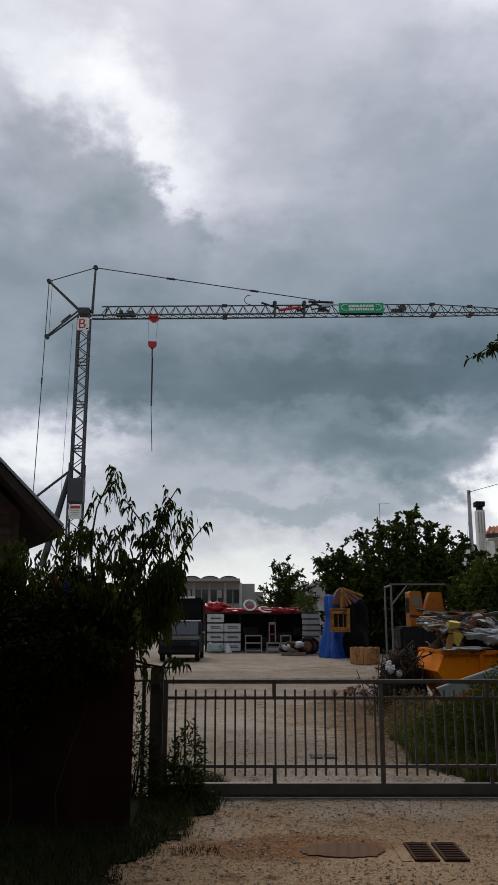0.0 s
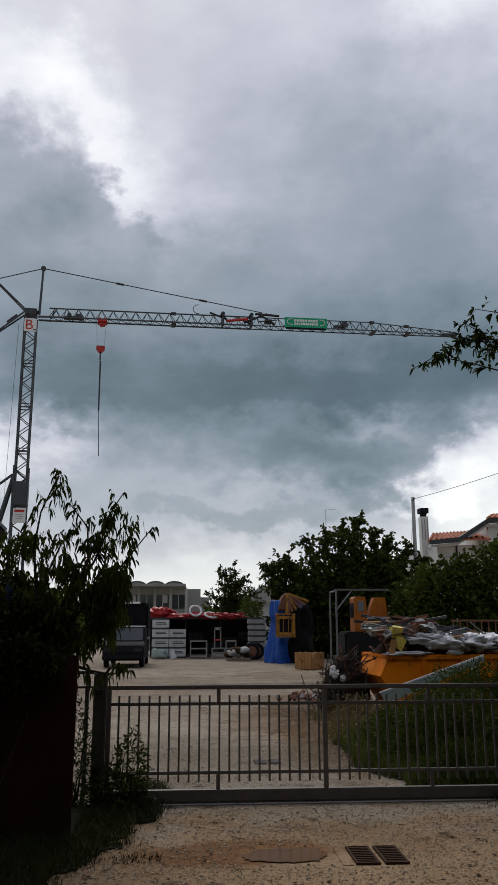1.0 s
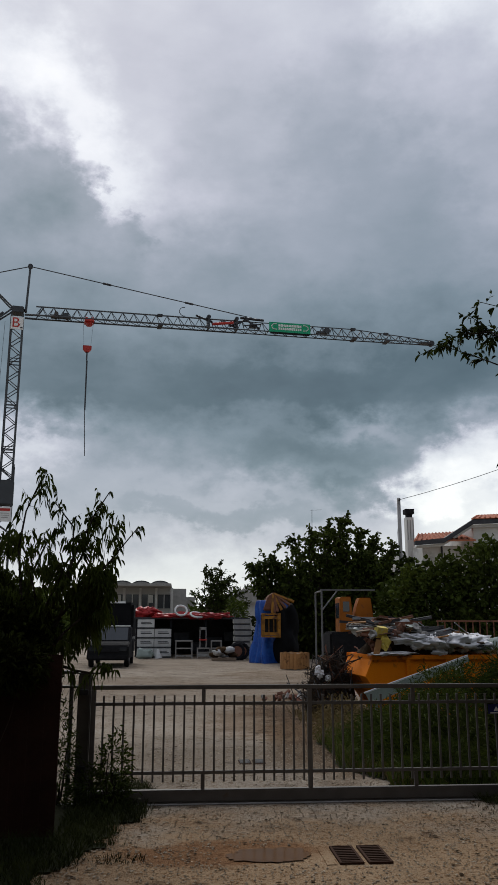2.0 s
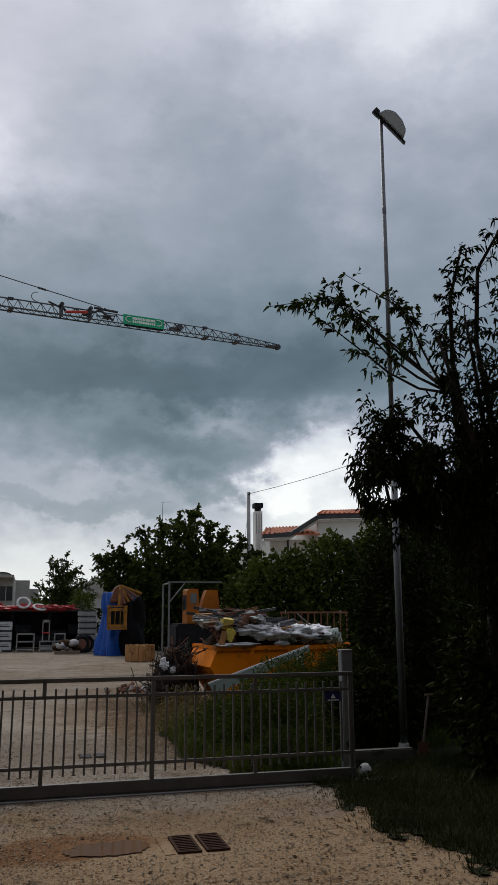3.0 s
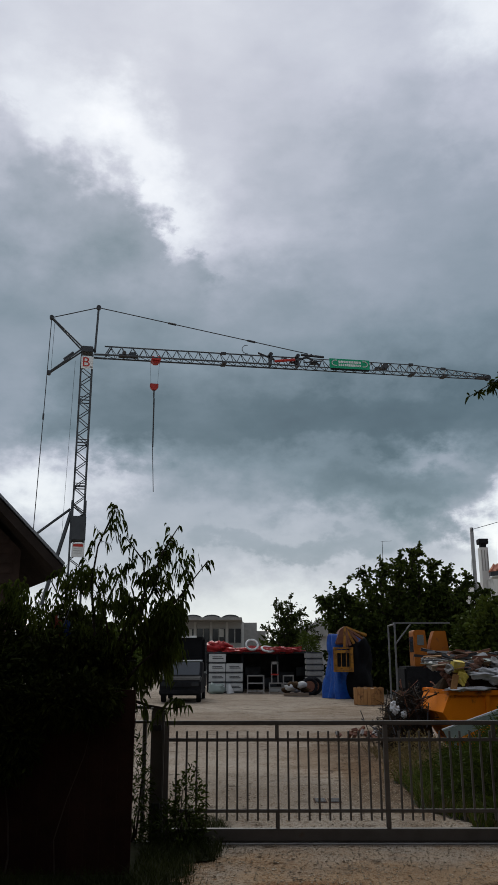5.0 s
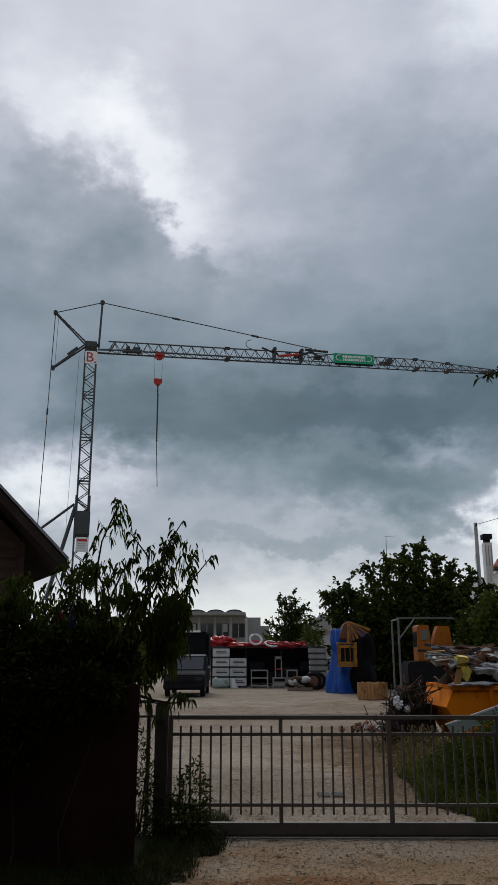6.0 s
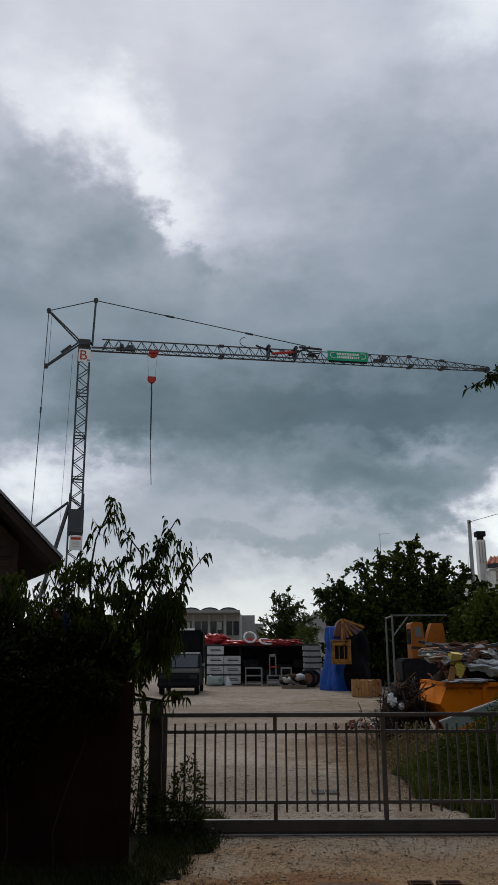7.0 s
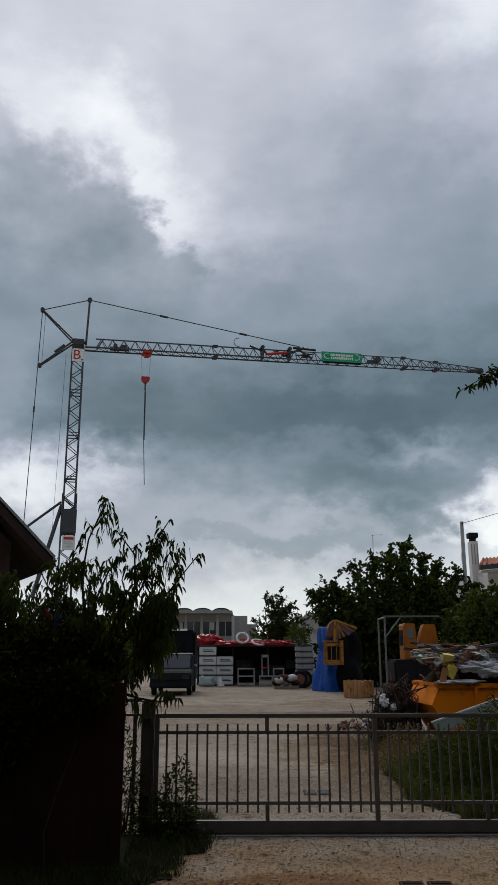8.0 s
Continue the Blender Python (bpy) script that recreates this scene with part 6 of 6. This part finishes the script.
def make_bough():
    rng = np.random.default_rng(77)
    wood, crown = Geo(), []
    p = np.array(PIVOT)
    main = [np.array(e) - p for e in ((2.65, 8.18, 5.60), (3.5, 7.85, 5.85), (3.2, 8.0, 5.62), (3.9, 7.65, 5.5), (3.35, 7.9, 5.75), (2.92, 8.05, 5.58))]
    grow(crown, wood, np.zeros(3), main, 0.018, rng, 13, 0.22, 10, None, 0.32, 0.4)
    th = new("bough")
    th.parent = R_TREE
    th.matrix_basis = Matrix.Translation(p - np.array((5.7, 9.0, 0)))
    part("limb", wood, BARK, th, smooth=True)
    v, f = leaves_mesh(np.concatenate([c[0] for c in crown]), np.concatenate([c[1] for c in crown]), 0.105, 0.030, rng, 0.8)
    stuff("leaves", v, f, LEAF, "", "", th)
    return th


BOUGH = make_bough()
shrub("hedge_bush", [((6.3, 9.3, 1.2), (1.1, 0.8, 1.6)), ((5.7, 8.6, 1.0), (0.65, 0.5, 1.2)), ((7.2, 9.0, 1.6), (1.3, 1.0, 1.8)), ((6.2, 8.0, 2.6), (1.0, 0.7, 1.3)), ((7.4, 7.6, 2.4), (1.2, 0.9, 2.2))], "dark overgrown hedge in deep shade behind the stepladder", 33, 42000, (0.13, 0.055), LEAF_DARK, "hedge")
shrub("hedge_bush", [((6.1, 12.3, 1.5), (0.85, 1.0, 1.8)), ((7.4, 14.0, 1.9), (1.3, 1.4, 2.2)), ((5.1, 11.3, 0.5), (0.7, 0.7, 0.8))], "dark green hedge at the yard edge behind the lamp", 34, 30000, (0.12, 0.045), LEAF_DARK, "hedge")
shrub("weed_bank", [((3.6, 11.5, 0.3), (0.9, 1.0, 0.68)), ((4.4, 12.8, 0.45), (0.9, 0.9, 0.78)), ((5.3, 12.6, 0.6), (0.6, 0.8, 0.95)), ((3.1, 11.0, 0.12), (0.6, 0.8, 0.40)), ((3.35, 10.1, 0.12), (0.6, 0.45, 0.34)), ((2.75, 12.2, 0.08), (0.4, 0.7, 0.26)), ((3.4, 13.2, 0.2), (0.6, 0.6, 0.45))], "bank of green weeds and brambles behind the gate", 35, 42000, (0.12, 0.016), WEED, "weeds")
shrub("ivy_hedge", [((10.0, 31, 2.1), (1.7, 1.4, 2.3)), ((12.3, 31, 2.4), (1.9, 1.5, 2.6)), ((14.4, 30, 2.9), (1.9, 1.5, 3.0)), ((16.2, 30.5, 3.2), (1.6, 1.4, 3.2)), ((9.6, 34.5, 1.8), (1.2, 1.2, 1.9)), ((17.5, 29, 3.0), (2.2, 1.5, 3.0))], "tall green hedge along the yard boundary", 36, 42000, (0.26, 0.14), LEAF_HEDGE, "hedge")
tree("fig_tree", (8.2, 44.5, 0), (8.0, 44.5, 2.0),
     [(3.9, 44.5, 4.5), (4.7, 44, 5.3), (5.4, 44, 4.6), (6.4, 45, 6.5), (7.4, 44, 6.8), (8.4, 45, 7.5), (9.2, 44, 7.5), (10.1, 44, 7.0), (4.0, 44.2, 5.0), (5.2, 44.2, 5.7), (11.2, 45, 6.5), (12.0, 44.6, 6.2), (12.9, 44.6, 5.4), (12.6, 44.4, 4.4), (6.0, 44, 3.8), (7.0, 43.5, 4.8), (8.0, 43.5, 5.4), (9.0, 43.5, 5.8), (10.0, 43.5, 5.4), (11.0, 43.5, 4.8), (5.4, 43.5, 3.0), (8.8, 43.3, 3.6), (7.2, 43.4, 3.4), (10.4, 43.4, 3.6), (4.6, 44, 3.9)],
     "broad dark green leafy tree behind the yard", 0.2, 41, twigs=11, twig_len=0.95, per_twig=18, leaf=(0.26, 0.15), material=LEAF_FAR, droop=0.4, reach=0.2,
     fill=[((7.6, 44.3, 4.6), (2.4, 1.0, 1.5), 1900), ((10.2, 44.3, 4.6), (1.8, 1.0, 1.3), 2300), ((4.6, 44.3, 4.8), (0.9, 0.6, 0.6), 350), ((8.4, 44.3, 6.5), (1.3, 0.7, 0.7), 700)])
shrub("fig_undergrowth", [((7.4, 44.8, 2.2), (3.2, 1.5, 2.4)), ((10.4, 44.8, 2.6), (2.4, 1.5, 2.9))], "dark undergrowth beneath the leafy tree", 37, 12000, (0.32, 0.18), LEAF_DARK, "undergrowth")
tree("poplar_tree", (2.9, 60, 0), (2.9, 60, 2.4),
     [(2.9, 60, 6.2), (2.1, 60, 5.4), (3.7, 60, 5.3), (1.6, 60, 4.3), (4.2, 60, 4.2), (1.0, 60, 3.4), (4.9, 60, 3.4), (0.9, 60, 4.2), (4.8, 60, 4.6), (1.9, 60, 6.0), (2.6, 59.5, 5.3), (3.2, 59.5, 4.6), (2.4, 59.5, 4.0), (3.5, 59.5, 3.2)],
     "slender young tree beyond the shed", 0.12, 42, twigs=9, twig_len=0.9, per_twig=22, leaf=(0.21, 0.085), material=LEAF_FAR, droop=0.3, reach=0.15, fill=[((2.9, 60, 4.2), (1.2, 0.8, 1.5), 900)])
shrub("reed_clump", [((3.6, 52, 1.8), (0.7, 0.7, 1.6))], "upright green shrubs behind the slabs", 38, 1500, (0.4, 0.06), LEAF_FAR)
shrub("far_hedge", [((-14, 70, 2.0), (6, 3, 2.6)), ((10, 80, 2.0), (9, 3, 2.8)), ((30, 66, 3.5), (9, 4, 4.5))], "far line of green trees", 39, 14000, (0.8, 0.5), LEAF_FAR, "hedge")
shrub("weed_tuft", [((-0.80, 9.1, 0.12), (0.36, 0.2, 0.30)), ((-0.68, 9.12, 0.32), (0.2, 0.15, 0.45)), ((-1.3, 9.2, 0.42), (0.24, 0.15, 0.62))], "thin olive green weeds growing at the gate post", 40, 2400, (0.075, 0.019), LEAF, "weeds")
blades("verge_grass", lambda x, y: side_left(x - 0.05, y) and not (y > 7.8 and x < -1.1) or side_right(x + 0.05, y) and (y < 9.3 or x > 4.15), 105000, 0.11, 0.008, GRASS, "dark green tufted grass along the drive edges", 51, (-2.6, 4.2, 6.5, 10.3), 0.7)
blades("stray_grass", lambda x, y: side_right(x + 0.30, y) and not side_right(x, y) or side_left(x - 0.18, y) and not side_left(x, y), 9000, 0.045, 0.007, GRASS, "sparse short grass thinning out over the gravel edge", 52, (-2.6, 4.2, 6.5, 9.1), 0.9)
shrub("brush_heap", [((3.05, 17.3, 0.45), (0.42, 0.35, 0.6)), ((3.35, 17.5, 0.8), (0.30, 0.3, 0.40))], "tangled heap of dead brown twigs beside the skip", 61, 2200, (0.16, 0.010), BARK, "brush heap")
shrub("dry_bramble", [((2.75, 14.0, 0.08), (0.5, 1.3, 0.26)), ((3.1, 15.6, 0.15), (0.5, 0.8, 0.40))], "dry brown bramble and litter along the weeds", 62, 3600, (0.09, 0.02), DRYWEED, "bramble")
blades("dry_grass", lambda x, y: yard_side(x, y) and not yard_side(x - 0.75 - 0.3 * noise.noise(Vector((x, y, 0))), y) or (abs(x - 3.1) < 0.7 and abs(y - 17) < 1.0), 5500, 0.22, 0.010, DRYWEED, "dry brown grass fringe along the yard weeds", 53, (1.8, 9.6, 4.2, 18.0), 0.7)
blades("yard_weeds", lambda x, y: yard_side(x, y) and not (x > 3.8 and y < 10.9), 15000, 0.30, 0.013, WEED, "tall green weeds growing behind the gate", 52, (2.0, 9.45, 6.5, 15.5), 0.5)
blades("drive_tuft", lambda x, y: ((x + 0.45) / 0.22) ** 2 + ((y - 7.15) / 0.13) ** 2 < 1 or ((x - 1.08) / 0.08) ** 2 + ((y - 9.5) / 0.06) ** 2 < 1, 9000, 0.05, 0.007, GRASS, "small grass tufts growing in the gravel", 54, (-0.8, 6.9, 1.3, 9.7), 0.6)
scatter_stones()


# ---- what moves ----
def motions():
    slew = [(0.0, 2.9), (0.5, 4.9), (1.0, 7.2), (1.6, 9.2), (2.5, 11.2), (3.0, 12.5), (3.5, 13.3), (4.2, 13.6), (5.0, 13.7), (6.5, 13.4), (8.0, 13.2)]
    walk(crane, [(t, pose(*CRANE_AT, 0, 0, 0, a)) for t, a in slew])
    home = BOUGH.matrix_basis.copy()
    sway = [(0.0, -22, -16), (1.2, -22, -16), (1.8, -17, -23), (2.3, -12, -29), (2.5, -12, -29), (2.9, -7, -10), (3.2, -2, -2), (3.5, -2, -2), (3.7, -12, -8), (4.0, -22, -16), (4.5, -22, -16), (5.2, -22, -16), (6.4, -16, -18), (7.0, -22, -16), (8.0, -22, -16)]
    walk(BOUGH, [(t, home @ pose(0, 0, 0, 0, a, c)) for t, a, c in sway])


motions()
